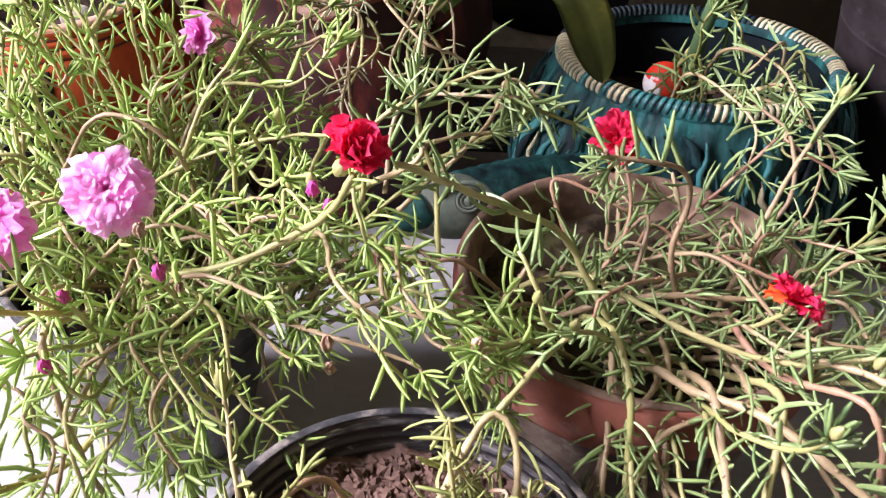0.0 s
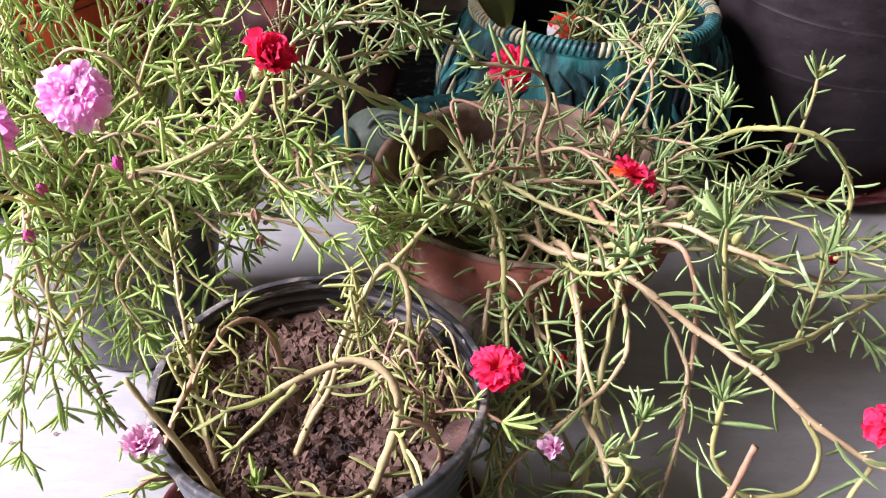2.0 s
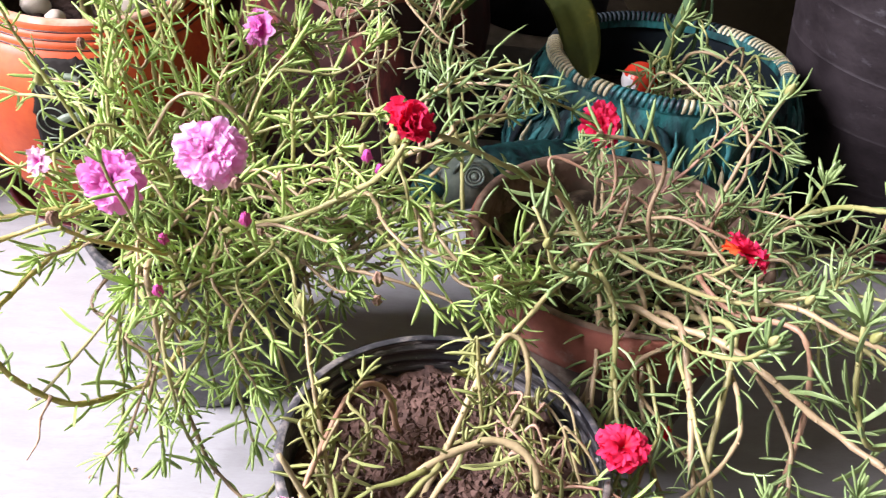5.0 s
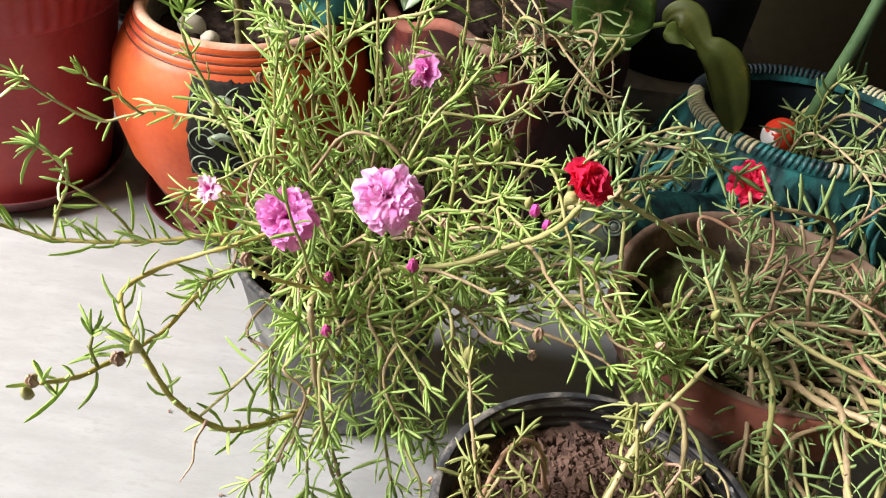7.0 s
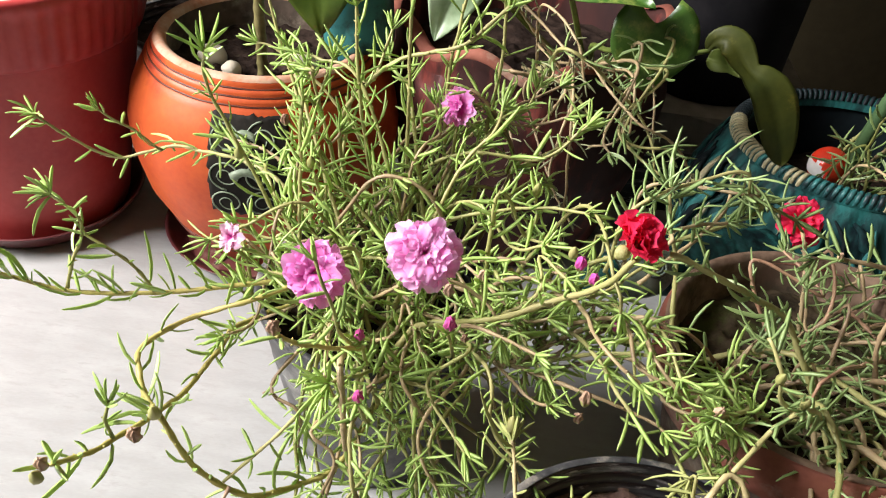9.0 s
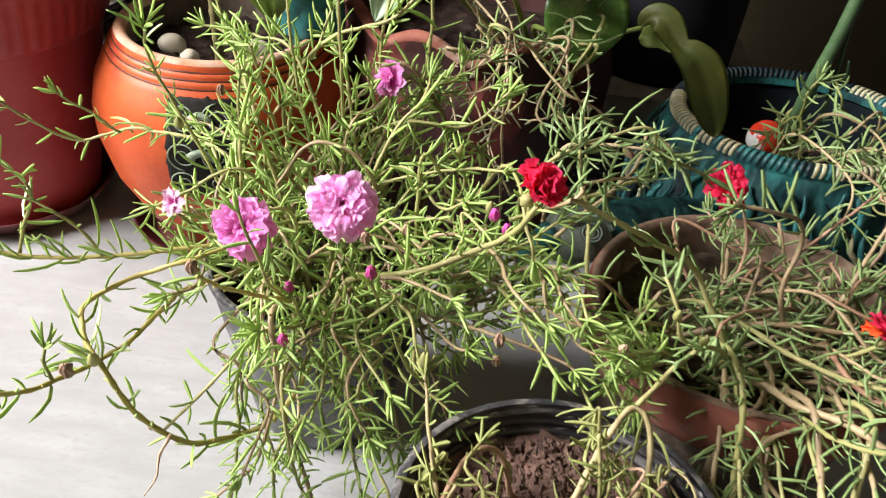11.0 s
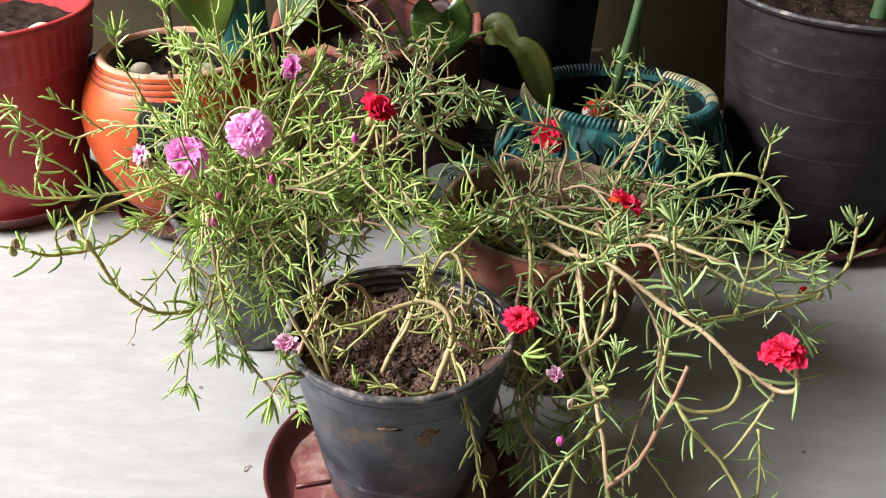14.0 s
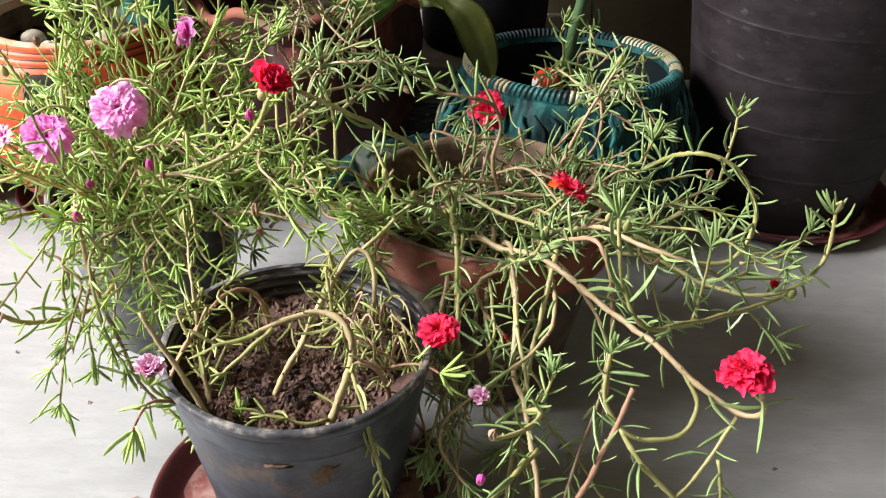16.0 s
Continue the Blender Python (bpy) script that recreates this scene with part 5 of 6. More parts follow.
stem(P, [(-0.245, 0.475, 0.170), (-0.287, 0.425, 0.176), (-0.286, 0.377, 0.198), (-0.292, 0.328, 0.208), (-0.301, 0.288, 0.222), (-0.312, 0.244, 0.245), (-0.315, 0.215, 0.270)], 0.0024, 0.0016, 0.15, 0.0095, 0.022, 4, "stem_yellow")
stem(P, [(-0.308, 0.262, 0.236), (-0.311, 0.262, 0.252), (-0.307, 0.264, 0.264)], 0.0014, 0.0011, 0.1, 0.006, 0.020, 8)
stem(P, [(-0.180, 0.37, 0.205), (-0.202, 0.323, 0.236)], 0.0017, 0.0013, 0.2, 0.008, 0.024, 13)
stem(P, [(-0.202, 0.323, 0.234), (-0.232, 0.308, 0.196), (-0.262, 0.299, 0.160)], 0.0014, 0.0012, 0.1, 0.012, 0.022, 0)
stem(P, [(-0.215, 0.44, 0.225), (-0.30, 0.412, 0.222), (-0.373, 0.394, 0.219), (-0.43, 0.388, 0.230), (-0.48, 0.378, 0.255)], 0.0023, 0.0014, 0.15, 0.0042, 0.023, 8, "stem_yellow", droop=-0.55)
stem(P, [(-0.394, 0.393, 0.222), (-0.388, 0.396, 0.245), (-0.381, 0.401, 0.264), (-0.380, 0.398, 0.280), (-0.399, 0.400, 0.296)], 0.0016, 0.0011, 0.1, 0.0060, 0.019, 10, droop=0.45)
stem(P, [(-0.337, 0.402, 0.221), (-0.354, 0.399, 0.250), (-0.381, 0.401, 0.266)], 0.0015, 0.0012, 0.1, 0.0075, 0.019, 3, droop=0.2)
stem(P, [(-0.245, 0.52, 0.20), (-0.30, 0.56, 0.225), (-0.391, 0.612, 0.205), (-0.425, 0.610, 0.195), (-0.448, 0.605, 0.189), (-0.478, 0.591, 0.212), (-0.503, 0.577, 0.242)], 0.0022, 0.0013, 0.3, 0.0085, 0.020, 8, droop=0.45)
stem(P, [(-0.408, 0.610, 0.200), (-0.430, 0.596, 0.228), (-0.449, 0.580, 0.253)], 0.0015, 0.0011, 0.1, 0.009, 0.017, 9)
stem(P, [(-0.25, 0.49, 0.17), (-0.285, 0.497, 0.25), (-0.325, 0.507, 0.325), (-0.318, 0.486, 0.366)], 0.0022, 0.0013, 0.25, 0.0090, 0.027, 10)
stem(P, [(-0.22, 0.53, 0.17), (-0.262, 0.55, 0.27), (-0.290, 0.58, 0.335), (-0.301, 0.588, 0.366)], 0.0021, 0.0013, 0.25, 0.0090, 0.027, 9)
stem(P, [(-0.21, 0.55, 0.16), (-0.24, 0.565, 0.27), (-0.204, 0.564, 0.332), (-0.172, 0.552, 0.352), (-0.145, 0.544, 0.367), (-0.118, 0.55, 0.398)], 0.0025, 0.0016, 0.3, 0.0095, 0.025, 9)
stem(P, [(-0.19, 0.54, 0.16), (-0.21, 0.525, 0.27), (-0.218, 0.517, 0.339), (-0.222, 0.515, 0.40)], 0.0021, 0.0013, 0.25, 0.0090, 0.027, 9)
stem(P, [(-0.17, 0.53, 0.16), (-0.18, 0.522, 0.28), (-0.184, 0.521, 0.36), (-0.187, 0.53, 0.42)], 0.0021, 0.0013, 0.25, 0.0090, 0.027, 9)
stem(P, [(-0.15, 0.54, 0.16), (-0.155, 0.55, 0.27), (-0.157, 0.554, 0.337), (-0.15, 0.57, 0.40)], 0.0021, 0.0013, 0.25, 0.0090, 0.027, 9)
stem(P, [(-0.13, 0.53, 0.16), (-0.125, 0.55, 0.28), (-0.12, 0.57, 0.35), (-0.125, 0.58, 0.42)], 0.0021, 0.0013, 0.25, 0.0090, 0.027, 9)
stem(P, [(-0.22, 0.46, 0.26), (-0.20, 0.465, 0.292), (-0.178, 0.464, 0.298), (-0.155, 0.462, 0.285), (-0.145, 0.47, 0.25), (-0.15, 0.48, 0.17)], 0.0016, 0.0020, 0.3, 0.010, 0.018, 0, "stem_old")
stem(P, [(-0.175, 0.42, 0.17), (-0.150, 0.385, 0.238), (-0.110, 0.381, 0.252), (-0.069, 0.384, 0.274), (-0.045, 0.366, 0.305), (-0.032, 0.360, 0.332)], 0.0028, 0.0022, 0.3, 0.014, 0.022, 4)
stem(P, [(-0.13, 0.42, 0.19), (-0.09, 0.40, 0.25), (-0.04, 0.41, 0.262), (-0.008, 0.425, 0.280)], 0.002, 0.0012, 0.2, 0.008, 0.020, 5)
stem(P, [(-0.19, 0.45, 0.16), (-0.185, 0.35, 0.20), (-0.184, 0.313, 0.191), (-0.175, 0.30, 0.14), (-0.165, 0.30, 0.095)], 0.0022, 0.0013, 0.4, 0.008, 0.021, 8)
stem(P, [(-0.16, 0.44, 0.16), (-0.15, 0.36, 0.19), (-0.14, 0.325, 0.15), (-0.128, 0.31, 0.10)], 0.0021, 0.0013, 0.35, 0.008, 0.021, 8)
stem(P, [(-0.20, 0.43, 0.17), (-0.196, 0.345, 0.235), (-0.190, 0.325, 0.20), (-0.178, 0.318, 0.13), (-0.15, 0.30, 0.07), (-0.105, 0.275, 0.055)], 0.0030, 0.0014, 0.35, 0.008, 0.021, 9, "stem_old")
stem(P, [(-0.258, 0.299, 0.156), (-0.264, 0.288, 0.146), (-0.262, 0.276, 0.140), (-0.268, 0.266, 0.130)], 0.0016, 0.0005, 0.5, 0.0, 0.01, 0, "dry")
# stems that carry the flowers
stem(P, [(-0.187, 0.357, 0.236), (-0.200, 0.318, 0.272), (-0.213, 0.287, 0.303), (-0.218, 0.277, 0.316)], 0.0018, 0.0014, 0.1, 0.012, 0.020, 3, "stem_yellow")
stem(P, [(-0.18, 0.45, 0.16), (-0.165, 0.40, 0.26), (-0.150, 0.362, 0.312)], 0.0022, 0.0019, 0.2, 0.008, 0.020, 0)
stem(P, [(-0.21, 0.45, 0.16), (-0.225, 0.41, 0.23), (-0.219, 0.378, 0.278)], 0.0022, 0.0019, 0.2, 0.008, 0.020, 0)
stem(P, [(-0.19, 0.43, 0.17), (-0.188, 0.37, 0.225), (-0.196, 0.343, 0.26), (-0.205, 0.332, 0.306), (-0.212, 0.335, 0.325)], 0.0016, 0.0012, 0.5, 0.011, 0.018, 5)
stem(P, [(-0.15, 0.53, 0.17), (-0.148, 0.535, 0.25), (-0.146, 0.541, 0.308)], 0.0018, 0.0015, 0.3, 0.010, 0.020, 4)
stem(P, [(-0.12, 0.55, 0.18), (-0.10, 0.55, 0.27), (-0.13, 0.545, 0.325), (-0.142, 0.545, 0.330)], 0.0022, 0.0020, 0.5, 0.013, 0.020, 4, "stem_old")
stem(P, [(-0.235, 0.47, 0.17), (-0.27, 0.44, 0.22), (-0.286, 0.424, 0.25)], 0.0016, 0.0014, 0.2, 0.008, 0.019, 0)
for at in ((-0.132, 0.353, 0.265), (-0.187, 0.357, 0.243), (-0.179, 0.306, 0.243), (-0.085, 0.465, 0.298), (-0.115, 0.40, 0.27), (-0.24, 0.46, 0.30)):
    x, y, z = at
    stem(P, [(x * 0.8 - 0.035, y + 0.075, 0.18), (x + 0.004, y + 0.025, z - 0.045), at], 0.0016, 0.0014, 0.3, 0.008, 0.019, 5)
for at, kind, size in (((-0.132, 0.353, 0.266), "magenta", 1.0), ((-0.122, 0.349, 0.262), "dry", 0.8), ((-0.187, 0.357, 0.244), "magenta", 0.85), ((-0.179, 0.306, 0.244), "magenta", 0.85), ((-0.085, 0.465, 0.298), "stem", 1.3),
                       ((-0.115, 0.40, 0.27), "dry", 1.1), ((-0.135, 0.345, 0.30), "dry", 1.1), ((-0.24, 0.46, 0.30), "stem", 1.2), ((-0.316, 0.211, 0.272), "dry", 1.1), ((-0.317, 0.206, 0.268), "stem", 1.2), ((-0.284, 0.243, 0.262), "dry", 1.3), ((-0.296, 0.292, 0.222), "stem", 1.4),
                       ((-0.219, 0.276, 0.318), "dry", 1.2), ((-0.22, 0.515, 0.40), "stem", 1.1), ((-0.187, 0.53, 0.42), "stem", 1.1), ((-0.29, 0.46, 0.30), "stem", 1.2), ((-0.26, 0.47, 0.325), "dry", 1.0), ((-0.06, 0.41, 0.29), "stem", 1.2),
                       ((-0.057, 0.392, 0.295), "pale_pink", 0.9), ((-0.048, 0.385, 0.290), "pale_pink", 0.8), ((-0.075, 0.43, 0.275), "stem", 1.3), ((-0.10, 0.30, 0.12), "dry", 1.0), ((-0.045, 0.34, 0.215), "dry", 1.1)):
    bud(P, at, (0.05, -0.35, 1), kind, size)
flower(P, (-0.152, 0.358, 0.318), (0.14, -0.74, 0.66), 0.0215, "pink", label="double pale pink flower in full bloom")
flower(P, (-0.217, 0.364, 0.288), (0.12, -0.72, 0.68), 0.0200, "deep_pink", label="double pink flower in full bloom")
flower(P, (-0.287, 0.426, 0.258), (-0.3, -0.75, 0.55), 0.0110, "pale_pink", ((7, 20, 1.0), (6, 50, 0.8)), "faded small pink flower")
flower(P, (-0.145, 0.539, 0.318), (-0.75, -0.55, 0.25), 0.0165, "deep_pink", ((7, 14, 1.0), (6, 42, 0.85), (4, 65, 0.6)), "pink flower seen from the side")
flower(P, (-0.037, 0.366, 0.334), (0.50, -0.15, 0.84), 0.0210, "red", ((8, 46, 0.90), (8, 58, 1.0), (7, 68, 1.0), (6, 78, 0.95)), label="double crimson flower in full bloom")
bush(P, 42, (-0.20, 0.50), 0.075, 21, ((-0.345, -0.04), (0.36, 0.62), (0.20, 0.350)), "leaf", ("stem", "stem", "stem", "stem_old"), gap=0.0074, long=0.021, avoid=lambda e: e.y < 0.44 and e.z > 0.29, wander=0.017)
bush(P, 19, (-0.19, 0.47), 0.06, 22, ((-0.29, -0.03), (0.33, 0.44), (0.14, 0.27)), "leaf", ("stem", "stem_old"), gap=0.0080)
bush(P, 24, (-0.10, 0.45), 0.05, 23, ((-0.09, 0.06), (0.32, 0.48), (0.17, 0.28)), "leaf", ("stem", "stem_old"), rooted=0.17, gap=0.0078, avoid=lambda e: e.x > -0.005 and e.y > 0.36)

bush(P, 7, (-0.13, 0.42), 0.04, 25, ((-0.17, -0.05), (0.30, 0.38), (0.09, 0.20)), "leaf", ("stem", "stem_old"), rooted=0.19, height=(0.02, 0.10), gap=0.0085, spring=(0.0, 0.05, -0.055))
bush(P, 13, (-0.18, 0.43), 0.05, 24, ((-0.235, -0.09), (0.27, 0.37), (0.03, 0.15)), "leaf", ("stem", "stem_old"), rooted=0.20, height=(0.02, 0.10), gap=0.008, spring=(0.0, 0.05, -0.055))

# ---- dry stems of the plant behind, in the brown pot
dry_plant = empty("moss_rose", (-0.075, 0.820, 0.232), "sparse tangled moss rose with tan stems in the brown pot", "plant", "moss rose plants")
D = dry_plant
stem(D, [(-0.03, 0.80, 0.235), (-0.04, 0.68, 0.30), (-0.008, 0.607, 0.293), (0.03, 0.605, 0.275), (0.056, 0.612, 0.242)], 0.0018, 0.0012, 0.3, 0.022, 0.014, 4, "stem_old", "leaf_dry")
stem(D, [(-0.05, 0.79, 0.235), (-0.055, 0.69, 0.30), (-0.056, 0.60, 0.285), (-0.05, 0.58, 0.22), (-0.045, 0.58, 0.16)], 0.0018, 0.0012, 0.3, 0.022, 0.014, 4, "stem_old", "leaf_dry")
stem(D, [(-0.08, 0.80, 0.235), (-0.09, 0.70, 0.34), (-0.06, 0.65, 0.335), (-0.045, 0.64, 0.30)], 0.0018, 0.0012, 0.3, 0.022, 0.014, 4, "stem_old", "leaf_dry")
stem(D, [(-0.02, 0.80, 0.235), (0.01, 0.70, 0.285), (0.020, 0.689, 0.282), (0.025, 0.66, 0.25)], 0.0016, 0.0012, 0.3, 0.012, 0.012, 4, "stem_old", "leaf_dry")
bush(D, 9, (-0.06, 0.80), 0.04, 31, ((-0.10, 0.02), (0.56, 0.68), (0.17, 0.29)), "leaf_dry", ("stem_old", "stem_old", "stem"), rooted=0.235, long=0.015, gap=0.026, height=(0.06, 0.14), tuft=3, wander=0.055, thick=(0.0016, 0.0024))
bush(D, 6, (-0.04, 0.78), 0.04, 32, ((-0.06, 0.065), (0.56, 0.66), (0.225, 0.30)), "leaf_cool", ("stem_old", "stem"), rooted=0.235, long=0.017, gap=0.0105, height=(0.10, 0.20), tuft=6, wander=0.045)
bud(D, (0.056, 0.612, 0.240), (0.5, -0.3, -0.4), "dry", 1.3)

# ---- red moss rose in the terracotta pot
red_plant = empty("moss_rose", (0.143, 0.456, 0.145), "sprawling moss rose with red flowers spilling from a terracotta pot", "plant", "moss rose plants")
R = red_plant
G = "leaf_cool"
# the long stem to the big red flower in front
stem(R, [(0.12, 0.42, 0.150), (0.135, 0.36, 0.208), (0.158, 0.336, 0.212), (0.182, 0.312, 0.224), (0.205, 0.286, 0.222), (0.243, 0.250, 0.209), (0.262, 0.220, 0.212), (0.290, 0.190, 0.200), (0.314, 0.170, 0.192), (0.326, 0.158, 0.205), (0.312, 0.142, 0.240)], 0.0032, 0.0021, 0.3, 0.026, 0.022, 0, "stem_old", G)
stem(R, [(0.200, 0.40, 0.16), (0.262, 0.455, 0.20), (0.304, 0.448, 0.241), (0.318, 0.396, 0.277), (0.352, 0.386, 0.270), (0.374, 0.375, 0.235), (0.366, 0.362, 0.205), (0.345, 0.352, 0.195), (0.31, 0.35, 0.20), (0.27, 0.36, 0.215)], 0.0027, 0.0020, 0.2, 0.018, 0.020, 0, "stem", G)
stem(R, [(0.19, 0.40, 0.16), (0.28, 0.36, 0.195), (0.33, 0.332, 0.186), (0.376, 0.317, 0.188), (0.408, 0.320, 0.205), (0.418, 0.321, 0.235), (0.414, 0.322, 0.268)], 0.0024, 0.0017, 0.35, 0.020, 0.021, 7, "stem", G)
stem(R, [(0.17, 0.42, 0.155), (0.224, 0.34, 0.235), (0.262, 0.30, 0.243), (0.295, 0.285, 0.240), (0.335, 0.30, 0.215), (0.36, 0.325, 0.205)], 0.0025, 0.0018, 0.3, 0.018, 0.020, 5, "stem_old", G)
stem(R, [(0.40, 0.33, 0.180), (0.358, 0.302, 0.184), (0.30, 0.255, 0.205), (0.262, 0.232, 0.215), (0.243, 0.230, 0.236), (0.234, 0.242, 0.268), (0.231, 0.252, 0.300)], 0.0024, 0.0017, 0.12, 0.016, 0.024, 12, "stem", G)
stem(R, [(0.30, 0.258, 0.205), (0.303, 0.262, 0.235), (0.305, 0.27, 0.268)], 0.0015, 0.0011, 0.1, 0.0065, 0.021, 9, "stem", G)
stem(R, [(0.358, 0.302, 0.184), (0.385, 0.32, 0.15), (0.402, 0.32, 0.135)], 0.0015, 0.0011, 0.1, 0.008, 0.020, 8, "stem", G)
stem(R, [(0.21, 0.43, 0.155), (0.30, 0.45, 0.19), (0.355, 0.455, 0.195), (0.372, 0.47, 0.235), (0.376, 0.478, 0.278)], 0.0021, 0.0014, 0.4, 0.008, 0.023, 9, "stem", G)
stem(R, [(0.36, 0.345, 0.20), (0.40, 0.36, 0.20), (0.425, 0.372, 0.22)], 0.0016, 0.0011, 0.1, 0.0075, 0.020, 9, "stem", G)
# dark stem behind the crimson flower, and the one that hangs over the lip
stem(R, [(0.14, 0.43, 0.150), (0.127, 0.388, 0.196), (0.103, 0.392, 0.238), (0.082, 0.398, 0.271), (0.055, 0.385, 0.295), (0.02, 0.372, 0.318), (-0.012, 0.364, 0.336)], 0.0027, 0.0020, 0.2, 0.016, 0.022, 0, "stem", G)
stem(R, [(0.105, 0.41, 0.20), (0.112, 0.37, 0.226), (0.118, 0.334, 0.218), (0.121, 0.305, 0.165), (0.122, 0.29, 0.12), (0.124, 0.285, 0.07)], 0.0027, 0.0020, 0.15, 0.016, 0.022, 6, "stem", G)
stem(R, [(0.12, 0.42, 0.155), (0.11, 0.365, 0.222), (0.096, 0.345, 0.246), (0.082, 0.336, 0.256)], 0.0022, 0.0016, 0.2, 0.010, 0.020, 9, "stem", G)
stem(R, [(0.082, 0.336, 0.254), (0.062, 0.324, 0.238), (0.044, 0.304, 0.229)], 0.0020, 0.0018, 0.2, 0.016, 0.014, 0, "stem", G)
stem(R, [(0.082, 0.338, 0.250), (0.066, 0.333, 0.266), (0.060, 0.332, 0.287), (0.050, 0.343, 0.302)], 0.0018, 0.0013, 0.1, 0.0113, 0.019, 2, "stem", G)
stem(R, [(0.105, 0.40, 0.17), (0.07, 0.36, 0.225), (0.045, 0.338, 0.240), (0.032, 0.328, 0.247)], 0.0022, 0.0016, 0.2, 0.007, 0.020, 14, "stem", "leaf")
stem(R, [(0.09, 0.42, 0.17), (0.03, 0.40, 0.245), (0.005, 0.395, 0.250), (-0.020, 0.395, 0.247)], 0.0019, 0.0013, 0.4, 0.014, 0.018, 3, "stem_red", G)
stem(R, [(0.012, 0.397, 0.249), (0.010, 0.418, 0.285), (0.0, 0.43, 0.315), (-0.005, 0.44, 0.335)], 0.0019, 0.0013, 0.1, 0.008, 0.022, 8, "stem", G)
bush(R, 5, (-0.025, 0.43), 0.02, 47, ((0.0, 0.095), (0.42, 0.50), (0.285, 0.33)), G, ("stem", "stem_old"), height=(0.02, 0.06), rooted=0.27, gap=0.0075, tuft=9, long=0.018, wander=0.035, thick=(0.0016, 0.0022))
bush(R, 6, (0.07, 0.40), 0.02, 48, ((0.005, 0.065), (0.32, 0.39), (0.185, 0.235)), "leaf", ("stem", "stem_old"), height=(0.01, 0.05), rooted=0.205, gap=0.0075, tuft=8, long=0.019, wander=0.02, thick=(0.0014, 0.0020), spring=(0.04, 0.03, -0.045))
# over the back of the pot
stem(R, [(0.150, 0.50, 0.150), (0.145, 0.535, 0.21), (0.149, 0.580, 0.222)], 0.0023, 0.0018, 0.2, 0.016, 0.020, 0, "stem_old", G)
stem(R, [(0.19, 0.40, 0.16), (0.162, 0.402, 0.215), (0.148, 0.405, 0.256), (0.154, 0.415, 0.288), (0.145, 0.412, 0.308), (0.122, 0.405, 0.318), (0.097, 0.401, 0.323)], 0.0024, 0.0016, 0.2, 0.020, 0.022, 5, "stem_old", G)
stem(R, [(0.19, 0.43, 0.155), (0.205, 0.435, 0.22), (0.232, 0.468, 0.268), (0.263, 0.497, 0.313)], 0.0024, 0.0015, 0.3, 0.011, 0.022, 8, "stem_old", G)
stem(R, [(0.20, 0.42, 0.16), (0.235, 0.48, 0.21), (0.254, 0.501, 0.240), (0.258, 0.54, 0.262), (0.245, 0.57, 0.265)], 0.0022, 0.0014, 0.2, 0.010, 0.020, 7, "stem_old", G)
stem(R, [(0.225, 0.44, 0.17), (0.26, 0.45, 0.21), (0.284, 0.45, 0.235), (0.296, 0.452, 0.265)], 0.0018, 0.0012, 0.2, 0.006, 0.019, 14, "stem", G)
# crossing stems over the pot mouth
stem(R, [(0.06, 0.43, 0.165), (0.13, 0.40, 0.225), (0.20, 0.395, 0.232), (0.262, 0.41, 0.228)], 0.0026, 0.0018, 0.2, 0.013, 0.020, 6, "stem_old", G)
stem(R, [(0.05, 0.46, 0.165), (0.10, 0.42, 0.225), (0.16, 0.37, 0.225), (0.21, 0.345, 0.228), (0.245, 0.33, 0.25)], 0.0026, 0.0017, 0.2, 0.013, 0.021, 8, "stem", G)
stem(R, [(0.22, 0.46, 0.16), (0.19, 0.40, 0.215), (0.19, 0.36, 0.225), (0.205, 0.34, 0.222), (0.228, 0.30, 0.245), (0.243, 0.285, 0.205), (0.247, 0.275, 0.14), (0.248, 0.27, 0.09)], 0.0024, 0.0020, 0.2, 0.014, 0.020, 6, "stem_red", G)
stem(R, [(0.15, 0.43, 0.155), (0.190, 0.385, 0.215), (0.205, 0.370, 0.240), (0.213, 0.369, 0.250)], 0.0020, 0.0016, 0.2, 0.012, 0.020, 3, "stem", G)
stem(R, [(0.16, 0.41, 0.16), (0.165, 0.30, 0.225), (0.175, 0.262, 0.255), (0.179, 0.247, 0.282)], 0.0021, 0.0015, 0.3, 0.0065, 0.021, 13, "stem", G)
# hanging in front
stem(R, [(0.155, 0.40, 0.165), (0.163, 0.335, 0.216), (0.168, 0.280, 0.181), (0.166, 0.245, 0.160), (0.172, 0.205, 0.158), (0.180, 0.165, 0.135), (0.186, 0.12, 0.09), (0.19, 0.09, 0.045)], 0.0030, 0.0020, 0.25, 0.014, 0.022, 7, "stem_old", G)
stem(R, [(0.19, 0.40, 0.165), (0.200, 0.328, 0.218), (0.186, 0.278, 0.176), (0.172, 0.230, 0.128), (0.165, 0.195, 0.10), (0.155, 0.15, 0.055), (0.14, 0.11, 0.03)], 0.0027, 0.0019, 0.25, 0.010, 0.023, 8, "stem", G)
stem(R, [(0.282, 0.199, 0.203), (0.290, 0.182, 0.188), (0.275, 0.166, 0.172), (0.243, 0.163, 0.174), (0.224, 0.172, 0.196), (0.224, 0.182, 0.235)], 0.0021, 0.0017, 0.6, 0.012, 0.021, 11, "stem", G)
stem(R, [(0.1835, 0.137, 0.107), (0.191, 0.133, 0.120), (0.205, 0.136, 0.138), (0.222, 0.147, 0.178), (0.237, 0.159, 0.221)], 0.0023, 0.0020, 0.1, 0.010, 0.023, 0, "stem_red", G)
stem(R, [(0.17, 0.205, 0.155), (0.182, 0.185, 0.172), (0.168, 0.16, 0.178), (0.145, 0.146, 0.184)], 0.0021, 0.0018, 0.1, 0.016, 0.018, 0, "stem", G)
